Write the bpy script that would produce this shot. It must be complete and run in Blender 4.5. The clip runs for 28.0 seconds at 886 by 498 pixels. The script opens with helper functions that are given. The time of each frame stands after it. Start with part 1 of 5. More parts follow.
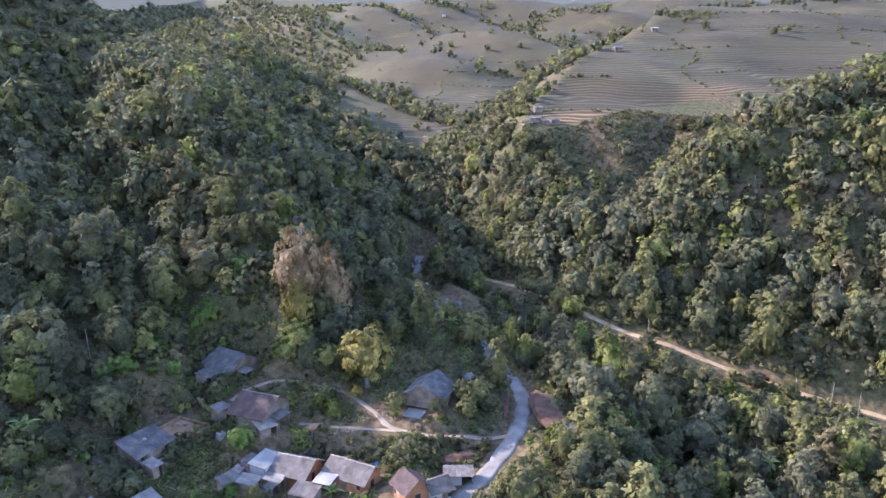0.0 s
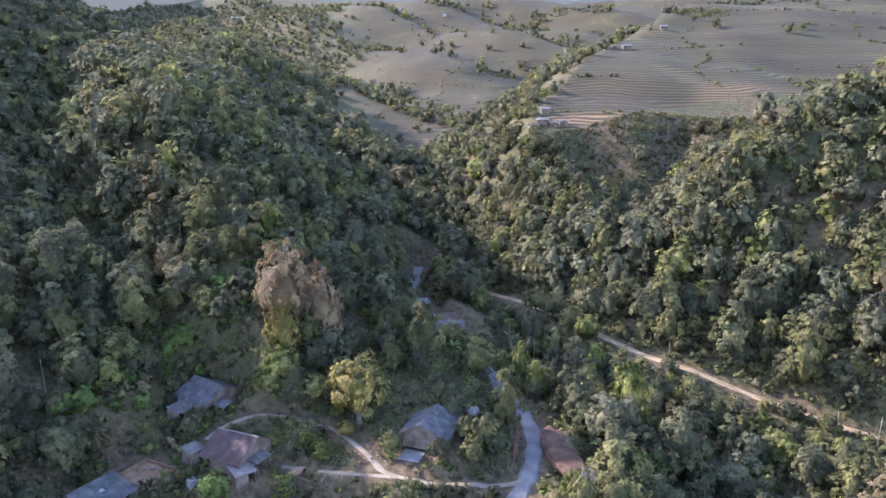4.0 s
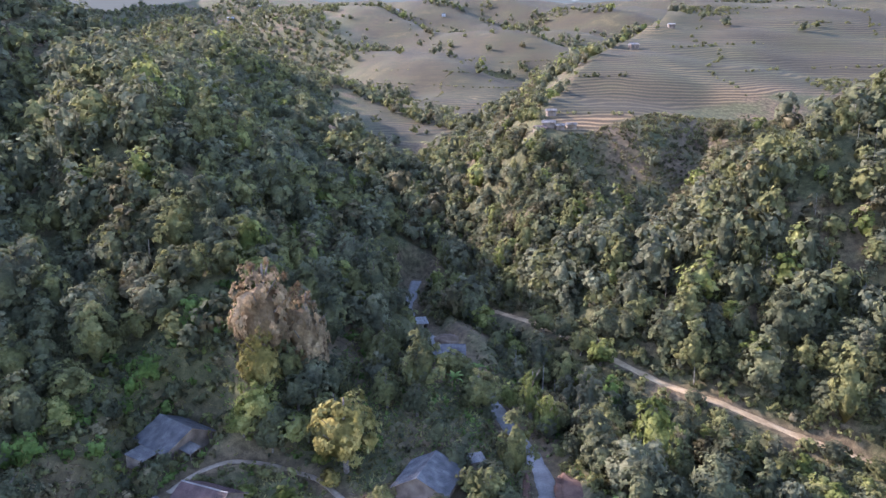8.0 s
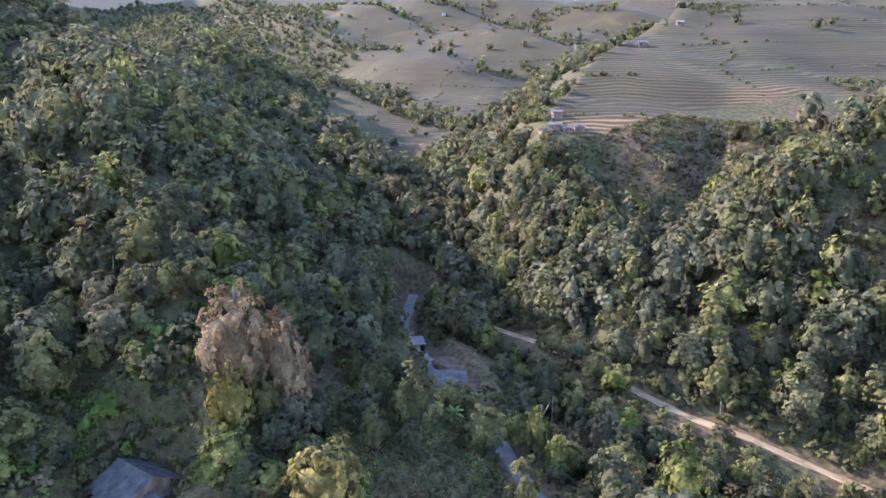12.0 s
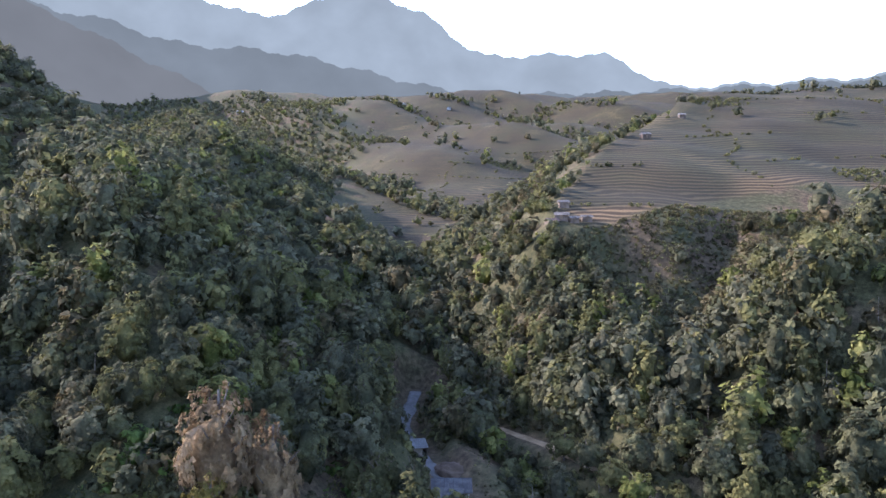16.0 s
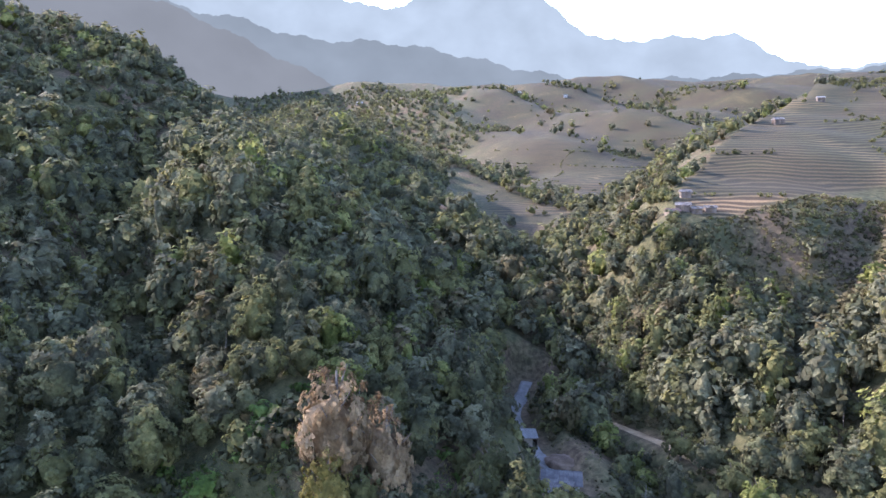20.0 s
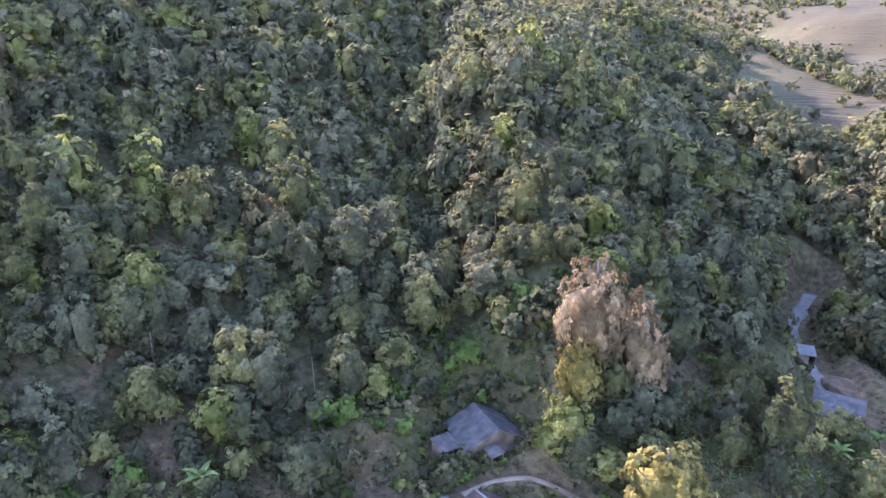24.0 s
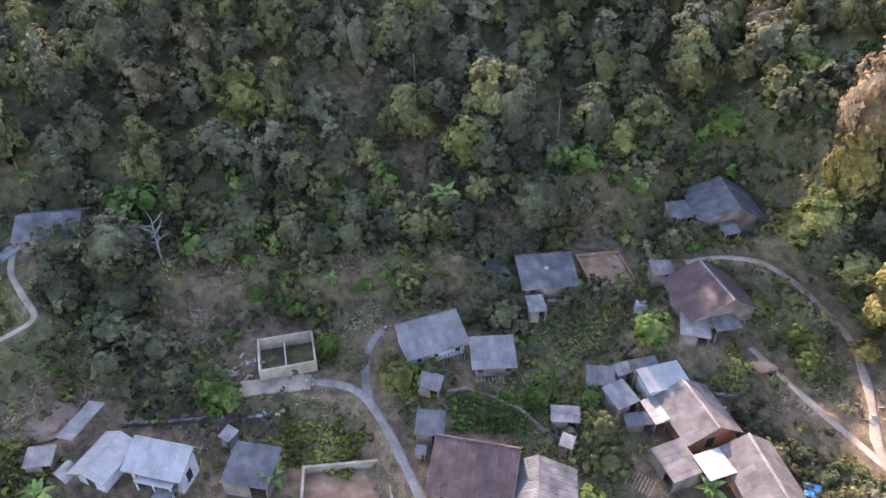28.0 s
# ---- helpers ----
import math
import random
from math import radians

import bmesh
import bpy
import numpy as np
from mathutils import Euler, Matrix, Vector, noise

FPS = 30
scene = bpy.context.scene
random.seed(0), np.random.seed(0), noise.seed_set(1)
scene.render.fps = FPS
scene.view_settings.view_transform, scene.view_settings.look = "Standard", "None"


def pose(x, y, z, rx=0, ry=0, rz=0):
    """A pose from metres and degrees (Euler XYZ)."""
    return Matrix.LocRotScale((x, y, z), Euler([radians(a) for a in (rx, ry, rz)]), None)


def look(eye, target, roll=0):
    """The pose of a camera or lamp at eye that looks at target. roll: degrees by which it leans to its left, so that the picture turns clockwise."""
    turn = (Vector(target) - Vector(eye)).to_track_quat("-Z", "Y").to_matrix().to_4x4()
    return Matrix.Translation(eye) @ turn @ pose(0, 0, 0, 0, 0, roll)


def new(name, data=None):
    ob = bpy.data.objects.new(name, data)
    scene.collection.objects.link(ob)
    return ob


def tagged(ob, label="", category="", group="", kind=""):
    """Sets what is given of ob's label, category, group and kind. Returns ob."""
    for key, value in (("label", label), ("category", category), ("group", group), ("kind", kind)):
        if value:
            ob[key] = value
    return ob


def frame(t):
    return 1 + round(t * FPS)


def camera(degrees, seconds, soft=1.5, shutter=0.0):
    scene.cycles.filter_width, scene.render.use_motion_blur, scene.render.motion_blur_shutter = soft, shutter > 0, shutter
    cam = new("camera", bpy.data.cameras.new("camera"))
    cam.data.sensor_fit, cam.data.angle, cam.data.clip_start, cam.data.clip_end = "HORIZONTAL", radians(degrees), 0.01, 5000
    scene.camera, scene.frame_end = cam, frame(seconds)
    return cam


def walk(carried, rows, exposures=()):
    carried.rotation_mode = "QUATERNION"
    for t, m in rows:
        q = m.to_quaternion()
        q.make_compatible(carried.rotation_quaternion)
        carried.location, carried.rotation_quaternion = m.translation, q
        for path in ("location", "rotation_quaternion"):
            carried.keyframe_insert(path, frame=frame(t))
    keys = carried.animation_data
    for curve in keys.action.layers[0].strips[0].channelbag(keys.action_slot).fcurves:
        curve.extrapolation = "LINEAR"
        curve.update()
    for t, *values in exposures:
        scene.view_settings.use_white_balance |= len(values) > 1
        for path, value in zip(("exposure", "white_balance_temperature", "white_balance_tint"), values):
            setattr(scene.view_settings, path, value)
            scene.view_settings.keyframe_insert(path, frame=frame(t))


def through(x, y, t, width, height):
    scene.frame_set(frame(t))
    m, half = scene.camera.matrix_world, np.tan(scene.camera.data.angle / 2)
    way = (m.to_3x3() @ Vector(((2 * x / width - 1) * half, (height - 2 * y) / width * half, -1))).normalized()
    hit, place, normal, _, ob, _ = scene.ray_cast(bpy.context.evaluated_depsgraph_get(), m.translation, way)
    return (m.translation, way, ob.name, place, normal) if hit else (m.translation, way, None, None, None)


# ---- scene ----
# camera and its walk: seconds, eye, pitch, yaw
cam = camera(65.6, 28.0, soft=1.5)
PATH = [
    (0, -1, -62.49, 72, -12.52, -0.43),
    (0.5, -1, -60.17, 72, -12.52, -0.42),
    (1, -1, -57.81, 72, -12.51, -0.41),
    (1.5, -1, -55.43, 72, -12.51, -0.4),
    (2, -1, -53.02, 72, -12.51, -0.39),
    (2.5, -1, -50.6, 72, -12.5, -0.37),
    (3, -1, -48.12, 72, -12.49, -0.37),
    (3.5, -1, -45.62, 72, -12.49, -0.36),
    (5.5, -1, -35.66, 72, -12.35, -0.46),
    (6, -1, -33.15, 72, -12.34, -0.47),
    (6.5, -1, -30.6, 72, -12.34, -0.48),
    (7, -1, -28.01, 72, -12.35, -0.48),
    (7.5, -1, -25.45, 72, -12.37, -0.48),
    (8, -1, -22.95, 72, -12.39, -0.48),
    (8.5, -1, -20.49, 72, -12.4, -0.48),
    (9, -1, -18.07, 72, -12.41, -0.49),
    (9.5, -0.89, -15.66, 72, -12.42, -0.5),
    (10, -0.78, -13.25, 72, -12.43, -0.49),
    (10.5, -0.67, -10.9, 72, -12.43, -0.48),
    (11, -0.56, -8.61, 72, -12.42, -0.46),
    (11.5, -0.44, -6.55, 72, -12.4, -0.45),
    (12.5, -0.25, -2.9, 72, -12.36, -0.46),
    (13.5, 0, 0.01, 72, -12.14, -0.47),
    (14, 0.04, 1.8, 72, -10.93, -0.53),
    (14.5, 0.08, 2.99, 72, -8.84, -0.58),
    (15, 0.11, 3.6, 72, -6.6, -0.65),
    (15.5, 0.15, 3.85, 72, -5.04, -0.68),
    (16, 0.15, 3.85, 72, -5.02, -0),
    (16.5, 0.15, 3.85, 72, -5.02, 1.04),
    (17, 0.14, 3.85, 72, -5.03, 2.09),
    (17.5, 0.14, 3.85, 72, -5.04, 3.17),
    (18, 0.14, 3.85, 72, -5.04, 4.36),
    (18.5, 0.14, 3.85, 72, -5.05, 5.63),
    (19, 0.14, 3.85, 72, -5.27, 6.89),
    (19.5, 0.13, 3.85, 72, -5.59, 8.17),
    (20, 0.13, 3.85, 72, -5.93, 9.44),
    (20.5, 0.13, 3.85, 72, -6.25, 10.79),
    (21, 0.13, 3.85, 72, -6.59, 13.8),
    (21.5, 0.13, 3.85, 72, -6.95, 16.86),
    (22, 0.12, 3.85, 72, -7.5, 19.85),
    (22.5, 0.12, 3.85, 72, -8.7, 22.83),
    (23, 0.12, 3.85, 72, -10.5, 25.82),
    (23.5, 0.12, 3.85, 72, -12.77, 28.82),
    (24, 0.12, 3.85, 72, -15.24, 31.73),
    (24.5, 0.11, 3.85, 72, -17.91, 34.69),
    (25, 0.11, 3.85, 72, -20.66, 37.64),
    (25.5, 0.11, 3.85, 72, -23.4, 40.58),
    (26, 0.11, 3.85, 72, -26.11, 43.43),
    (26.5, 0.11, 3.85, 72, -28.89, 46.34),
    (27, 0.1, 3.85, 72, -31.7, 49.28),
    (27.5, 0.1, 3.85, 72, -34.5, 52.3),
    (28, 0.1, 3.85, 72, -36.23, 53.77),
]
walk(cam, [(t, pose(x, y, z, 90 + p, 0, w)) for t, x, y, z, p, w in PATH],
     exposures=[(0, 2.45, 5550, 30), (13.5, 2.45, 5550, 30), (15.5, 1.95, 5500, 30), (20.5, 2.55, 5500, 31), (24, 3.12, 5750, 36), (26, 2.98, 6150, 37), (28, 2.75, 6350, 32)])

# ---- daylight ----
SUN_AZ, SUN_EL = 66.0, 27.0
sun_way = Vector((-math.sin(radians(SUN_AZ)) * math.cos(radians(SUN_EL)), math.cos(radians(SUN_AZ)) * math.cos(radians(SUN_EL)), math.sin(radians(SUN_EL))))
world = bpy.data.worlds.new("world")
scene.world = world
world.use_nodes = True
wn = world.node_tree.nodes
sky = wn.new("ShaderNodeTexSky")
sky.sky_type = "NISHITA"
sky.sun_disc = False
sky.sun_elevation, sky.sun_rotation = radians(SUN_EL), radians(-SUN_AZ)
sky.air_density, sky.dust_density, sky.ozone_density = 1.3, 1.2, 1.2
world.node_tree.links.new(sky.outputs[0], wn["Background"].inputs[0])
wn["Background"].inputs[1].default_value = 0.15
sun = new("sun", bpy.data.lights.new("sun", "SUN"))
sun.data.energy, sun.data.angle, sun.data.color = 3.2, radians(0.6), (1.0, 0.86, 0.65)
sun.matrix_world = look(sun_way * 900, (0, 0, 0))

# ---- materials ----
def shader(name, rough=0.8, spec=0.3, metal=0.0):
    m = bpy.data.materials.new(name)
    m.use_nodes = True
    p = m.node_tree.nodes["Principled BSDF"]
    p.inputs["Roughness"].default_value, p.inputs["Metallic"].default_value = rough, metal
    p.inputs["Specular IOR Level"].default_value = spec
    return m, m.node_tree, p


def node(tree, kind, **values):
    n = tree.nodes.new("ShaderNode" + kind)
    for k, v in values.items():
        n.inputs[k.replace("_", " ")].default_value = v
    return n


def ramp(tree, source, stops):
    r = tree.nodes.new("ShaderNodeValToRGB")
    while len(r.color_ramp.elements) < len(stops):
        r.color_ramp.elements.new(0.5)
    for e, (at, c) in zip(r.color_ramp.elements, stops):
        e.position, e.color = at, (*c, 1)
    tree.links.new(source, r.inputs[0])
    return r.outputs[0]


def blend(tree, fac, a, b, mode="MIX"):
    n = tree.nodes.new("ShaderNodeMix")
    n.data_type, n.blend_type = "RGBA", mode
    for k, v in ((0, fac), (6, a), (7, b)):
        if hasattr(v, "is_linked"):
            tree.links.new(v, n.inputs[k])
        else:
            n.inputs[k].default_value = v if k == 0 else (*v, 1)
    return n.outputs[2]


def position(tree):
    return tree.nodes.new("ShaderNodeNewGeometry").outputs["Position"]


def noise_of(tree, scale, detail=4.0, where=None):
    n = node(tree, "TexNoise", Scale=scale, Detail=detail)
    tree.links.new(where or position(tree), n.inputs["Vector"])
    return n.outputs[0]


def relief(tree, p, source, strength, distance):
    b = node(tree, "Bump", Strength=strength, Distance=distance)
    tree.links.new(source, b.inputs["Height"])
    tree.links.new(b.outputs[0], p.inputs["Normal"])


def leaf_material(name, dark, mid, light, through=0.42, bumpy=True):
    """Leaves: each one a shade of its own, each tree another."""
    m, t, p = shader(name, 0.85, 0.08)
    g = t.nodes.new("ShaderNodeNewGeometry")
    tree_scale = noise_of(t, 0.16, 1.0, g.outputs["Position"])
    mixed = t.nodes.new("ShaderNodeMath")
    mixed.operation = "MULTIPLY_ADD"
    t.links.new(g.outputs["Random Per Island"], mixed.inputs[0])
    mixed.inputs[1].default_value = 0.18
    off = t.nodes.new("ShaderNodeMath")
    off.operation = "MULTIPLY_ADD"
    t.links.new(tree_scale, off.inputs[0])
    off.inputs[1].default_value, off.inputs[2].default_value = 2.6, -0.9
    t.links.new(off.outputs[0], mixed.inputs[2])
    c = ramp(t, mixed.outputs[0], [(0.1, dark), (0.5, mid), (0.95, light)])
    # blotches put into the colour for the shaded gaps between leaf clumps
    clump = noise_of(t, 1.3, 3.0, g.outputs["Position"])
    c = blend(t, 1.0, c, ramp(t, clump, [(0.36, (0.78, 0.78, 0.78)), (0.62, (1.16, 1.16, 1.16))]), "MULTIPLY")
    t.links.new(c, p.inputs["Base Color"])
    if bumpy:
        relief(t, p, noise_of(t, 1.15, 3.0, g.outputs["Position"]), 0.7, 0.8)
    tr = t.nodes.new("ShaderNodeBsdfTranslucent")
    t.links.new(c, tr.inputs[0])
    mx = t.nodes.new("ShaderNodeMixShader")
    mx.inputs[0].default_value = through
    t.links.new(p.outputs[0], mx.inputs[1])
    t.links.new(tr.outputs[0], mx.inputs[2])
    t.links.new(mx.outputs[0], t.nodes["Material Output"].inputs[0])
    return m


leaf_dark = leaf_material("leaf_dark", (0.061, 0.065, 0.039), (0.100, 0.104, 0.058), (0.153, 0.156, 0.079))
leaf_olive = leaf_material("leaf_olive", (0.080, 0.082, 0.037), (0.131, 0.132, 0.055), (0.201, 0.195, 0.081))
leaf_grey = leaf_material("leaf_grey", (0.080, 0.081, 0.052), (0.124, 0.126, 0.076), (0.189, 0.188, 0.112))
leaf_brown = leaf_material("leaf_brown", (0.135, 0.096, 0.055), (0.23, 0.168, 0.096), (0.36, 0.272, 0.163))
leaf_yellow = leaf_material("leaf_yellow", (0.115, 0.103, 0.03), (0.21, 0.182, 0.06), (0.33, 0.29, 0.11))
leaf_fresh = leaf_material("leaf_fresh", (0.055, 0.088, 0.022), (0.1, 0.15, 0.038), (0.16, 0.22, 0.066))
leaf_scrub = leaf_material("leaf_scrub", (0.050, 0.047, 0.025), (0.110, 0.095, 0.049), (0.209, 0.179, 0.105))
leaf_gold = leaf_material("leaf_gold", (0.070, 0.085, 0.022), (0.150, 0.165, 0.050), (0.270, 0.270, 0.100))
leaf_straw = leaf_material("leaf_straw", (0.102, 0.072, 0.052), (0.203, 0.151, 0.109), (0.348, 0.275, 0.203), 0.5, False)
leaf_hay = leaf_material("leaf_hay", (0.102, 0.090, 0.038), (0.203, 0.177, 0.072), (0.334, 0.290, 0.131), 0.5, False)
leaf_grass = leaf_material("leaf_grass", (0.087, 0.099, 0.038), (0.152, 0.167, 0.061), (0.246, 0.254, 0.094), 0.5, False)
leaf_weed = leaf_material("leaf_weed", (0.080, 0.123, 0.032), (0.138, 0.210, 0.052), (0.217, 0.304, 0.087), 0.5, False)
leaf_mustard = leaf_material("leaf_mustard", (0.1, 0.112, 0.026), (0.19, 0.2, 0.045), (0.3, 0.3, 0.08))
leaf_banana = leaf_material("leaf_banana", (0.07, 0.11, 0.03), (0.14, 0.2, 0.06), (0.25, 0.32, 0.12))
# ---- the lie of the land ----
def seg_near(x, y, line):
    """Distance to a line of (x, y, z) points, the z there and the side (+ to its left)."""
    best, zz, side = np.full(x.shape, 1e9), np.zeros(x.shape), np.zeros(x.shape)
    for (ax, ay, az), (bx, by, bz) in zip(line[:-1], line[1:]):
        dx, dy = bx - ax, by - ay
        u = np.clip(((x - ax) * dx + (y - ay) * dy) / (dx * dx + dy * dy), 0, 1)
        d = np.hypot(x - ax - u * dx, y - ay - u * dy)
        near = d < best
        best = np.where(near, d, best)
        zz = np.where(near, az + u * (bz - az), zz)
        side = np.where(near, np.sign(dx * (y - ay) - dy * (x - ax)), side)
    return best, zz, side


def smax(a, b, k=5.0):
    return (a + b + np.sqrt((a - b) ** 2 + k * k)) / 2


def smin(a, b, k=5.0):
    return (a + b - np.sqrt((a - b) ** 2 + k * k)) / 2


def step01(v, a, b):
    v = np.clip((v - a) / (b - a), 0, 1)
    return v * v * (3 - 2 * v)


STREAM = [(-20, 420, 26), (9, 300, 12), (15, 240, 1), (19, 190, -4), (38, 132, -11), (60, 106, -17), (66, 60, -23), (80, -60, -32), (120, -400, -60)]
SPUR = [(-30, 103, 3), (-40, 117, 17), (-62, 150, 34), (-97, 203, 68), (-140, 290, 86), (-152, 400, 96), (-160, 520, 110), (-260, 700, 150)]
FIELD_EDGE = [(16, 206, 0), (28, 222, 30), (38, 243, 62), (50, 290, 77), (104, 410, 106), (200, 560, 140), (330, 720, 160)]
SIDE_RIDGE = [(9, 227, 2), (-6, 268, 23), (-30, 302, 39), (-58, 350, 56), (-101, 423, 70), (-150, 520, 88)]
CREASE = [(54, 150, 2), (62, 170, 5), (66, 192, 11), (76, 212, 24), (92, 232, 39), (104, 250, 52)]
RIGHT_HILL = [(78, 150, 12), (92, 180, 45), (125, 194, 60), (190, 225, 84), (300, 240, 110), (700, 300, 150)]
MAIN_ROAD = [(-9, 230, 4), (-12, 209, 0.5), (-10, 196, 0.2), (-5, 180, 0.6), (2, 162, 1.2), (8, 147, 0.2), (12.5, 135, -1.8), (15.7, 124.8, -3.2), (18.6, 115.5, -3.5), (20.8, 105, -3.9), (20.2, 95, -4.1), (17.6, 85, -4.1), (14.2, 77, -4.6), (8.5, 68, -6.2), (-4, 54, -9)]
DIRT_ROAD = [(-12, 209, 0.5), (-6, 216, 0.6), (4, 214, 0.8), (16, 202, 1.4), (29, 183, 3.0), (38, 166.5, 3.4), (47, 153, 2.2), (58, 143, -0.6), (69, 134.5, -1.8), (82, 125.5, -5.2), (98, 114, -8), (130, 95, -12), (200, 60, -20)]


def bumps(x, y):
    return (np.sin(x * 0.031 + 1.3 * np.sin(y * 0.021)) * np.cos(y * 0.027 + 0.7 * np.sin(x * 0.017)) * 3.0
            + np.sin(x * 0.083 + y * 0.037) * np.sin(y * 0.071 - x * 0.029 + 1.0) * 1.2)


def raw_height(x, y):
    x, y = np.asarray(x, float), np.asarray(y, float)
    d, z, side = seg_near(x, y, STREAM)
    base = z + smin(0.47 * d, 15 + 0.10 * d, 4) * np.where(side < 0, 1, 1)
    a = -0.87 * x + 0.5 * y
    village = -8.5 + np.where(a > 64, 0.12, 0.25) * (smin(a, 0 * a + 106, 4) - 64) + 0.13 * np.clip(y - 72, 0, 45) + 8 * step01(x, -30, -4)
    w = step01(-x, -22, -4) * (1 - step01(y - 0.6 * x, 150, 185))
    base = base * (1 - w) + village * w
    # the big wooded slope; its unseen crest is made up to shade the village
    slope = 0.47 * (a - 104)
    slope = np.where(a < 104, 0.15 * (a - 104), slope) + 0.00022 * np.clip(a - 250, 0, 200) ** 2 - 0.47 * np.clip(a - 450, 0, 900)
    e = 0.57 * (x + 197) + 0.82 * (y - 370)
    slope = slope - 1.3 * np.clip(e, 0, 400) - 0.5 * np.clip(a - 520, 0, 800)
    # crest trimmed out of view: raised to cast shade, lowered to admit sun
    slope = slope + 16 * step01(a, 300, 430) * (1 - step01(y, 165, 215))
    slope = slope - 9 * step01(a, 300, 430) * step01(y, 222, 262)
    slope = np.where(a < 96, -60, slope)
    h = smax(base, slope, 5)
    # the wooded spur, with a gully to its left
    d, z, side = seg_near(x, y, SPUR)
    spur = z - np.where(side < 0, 0.66, 0.85 - 0.3 * step01(y, 115, 190)) * smax(d - 5, 0 * d, 6)
    h = smax(h, spur, 4)
    d, z, side = seg_near(x, y, SIDE_RIDGE)
    h = smax(h, z - 0.62 * smax(d - 3, 0 * d, 5), 4)
    gully = np.exp(-(seg_near(x, y, [(-66, 118, 0), (-100, 160, 0), (-150, 225, 0), (-200, 300, 0)])[0] / 16) ** 2)
    h = h - 9 * gully * step01(y, 112, 150)
    # terraced fields and their wooded front
    d, z, side = seg_near(x, y, FIELD_EDGE)
    plane = 57 + 0.285 * (y - 235) + 0.0001 * np.clip(y - 380, 0, 300) ** 2 - 3 * step01(x, 60, 150)
    plane = smin(plane, 158 + 0.02 * (y - 600) + 0 * x, 10)
    front = seg_near(x, y, DIRT_ROAD)
    uphill = np.where(front[2] > 0, front[0], -front[0])
    plane = smin(plane, front[1] + (0.68 + 0.5 * step01(-x, -64, -36) + 0.9 * step01(y, 226, 280)) * (uphill - 1), 6)
    field = np.where(side < 0, smin(plane, z + 16, 5), smin(plane, z - (1.25 - 0.6 * step01(y, 255, 340)) * d, 5))
    d5, z5, s5 = seg_near(x, y, RIGHT_HILL)
    right = smin(z5 - np.where(s5 > 0, 0.8, 0.5) * smax(d5 - 4, 0 * d5, 5), front[1] + 0.92 * (uphill - 9), 4)
    field = smax(field, np.where(uphill > 0, right, -60), 5)
    bowl = np.exp(-(((x - 88) / 26) ** 2 + ((y - 222) / 20) ** 2))
    field = field - 8 * bowl
    d, z, side = seg_near(x, y, CREASE)
    field = np.where(uphill > 3, smin(field, z + 1.15 * smax(d - 2, 0 * d, 4), 4), field)
    h = smax(h, field, 4)
    # below the dirt road the bank falls away
    fall = smin(h, front[1] + 0.32 * np.clip(uphill, -45, 0) + 0.5, 3)
    k = step01(x, 48, 76) * (uphill < 0) * (1 - step01(y, 190, 230))
    h = h * (1 - k) + fall * k
    # the far head of the valley and its hills
    far = 26 + 0.16 * (y - 420) + 0.00004 * np.clip(y - 420, 0, 1800) ** 2 + 22 * np.sin(x * 0.011 + 0.6) * np.sin(y * 0.008) + 10 * np.sin(x * 0.03 + y * 0.017)
    far = smin(far, 0 * x + 330, 30)
    h = smax(h, np.where(y > 380, far - 25 * step01(-y, -470, -380), -60), 8)
    h = h + bumps(x, y) * step01(np.abs(seg_near(x, y, MAIN_ROAD)[0]), 20, 60)
    return h


UPPER_PATH = [(16.5, 83, -4.0), (7.2, 80.2, -3.3), (-2, 79.6, -2.8), (-9.5, 81.5, -2.4), (-13, 84.5, -2), (-17.3, 90.8, -1.4), (-24, 98, -0.4), (-31, 101, 0.2), (-38, 103, 0.6), (-43.6, 103.4, 0.5), (-48.5, 100, 0), (-52, 94.5, -1.0)]
LOWER_PATH = [(-9.5, 81.5, -2.4), (-19.4, 84, -3.1), (-28, 86.6, -3.7), (-34, 88.5, -4)]
VILLAGE_LANE = [(-42, 33.2, -9.4), (-46.6, 33.9, -9.3), (-52, 35, -9.2), (-58, 36.2, -9.1), (-65, 37, -9), (-69, 35.4, -9), (-72.6, 32.3, -9.2), (-75.5, 27, -9.2), (-78, 22, -9.4)]
SIDE_LANE = [(-64.4, 37.2, -9), (-68, 38.4, -8.6), (-72.7, 41.8, -8), (-75, 46, -7.6)]
FAR_LANE = [(-128, 3, 3), (-114, -1.2, 1.6), (-108, -0.5, 0.6), (-102, 0.3, -0.4), (-101.4, -6, -1.2)]
# level plots: x, y, z, radius
PLOTS = [(-55.4, 109, 1.0, 8), (-60, 102, 0.8, 4), (-43, 89.5, -2.2, 7), (-41, 83, -3.2, 5), (-67, 73, -3.3, 7), (-64, 86, -3.2, 7), (-70, 50.5, -7.4, 7.5), (-61, 56, -7.4, 6), (-46, 41, -9.4, 8), (-36.5, 46.5, -10, 6)]
PLOTS += [(-31.5, 72.7, -8.6, 7), (-19.5, 70.5, -8.6, 7), (-27, 63, -9.2, 6), (-74, 3, -10, 9), (-63, 17, -12, 7), (-82, 30, -9.0, 8), (-55, 26, -12, 8), (-119, 8, 2.6, 8), (-2.5, 92, 0.4, 8), (2, 156, 0.6, 8), (-6, 186, 0, 5)]
PLOTS += [(-8, 62, -7.2, 6), (-1.5, 63, -7.8, 5), (3, 68, -7.6, 5), (29, 82, -4.6, 4), (-7, 87, -1.2, 4), (-84, 0, -8.4, 6)]


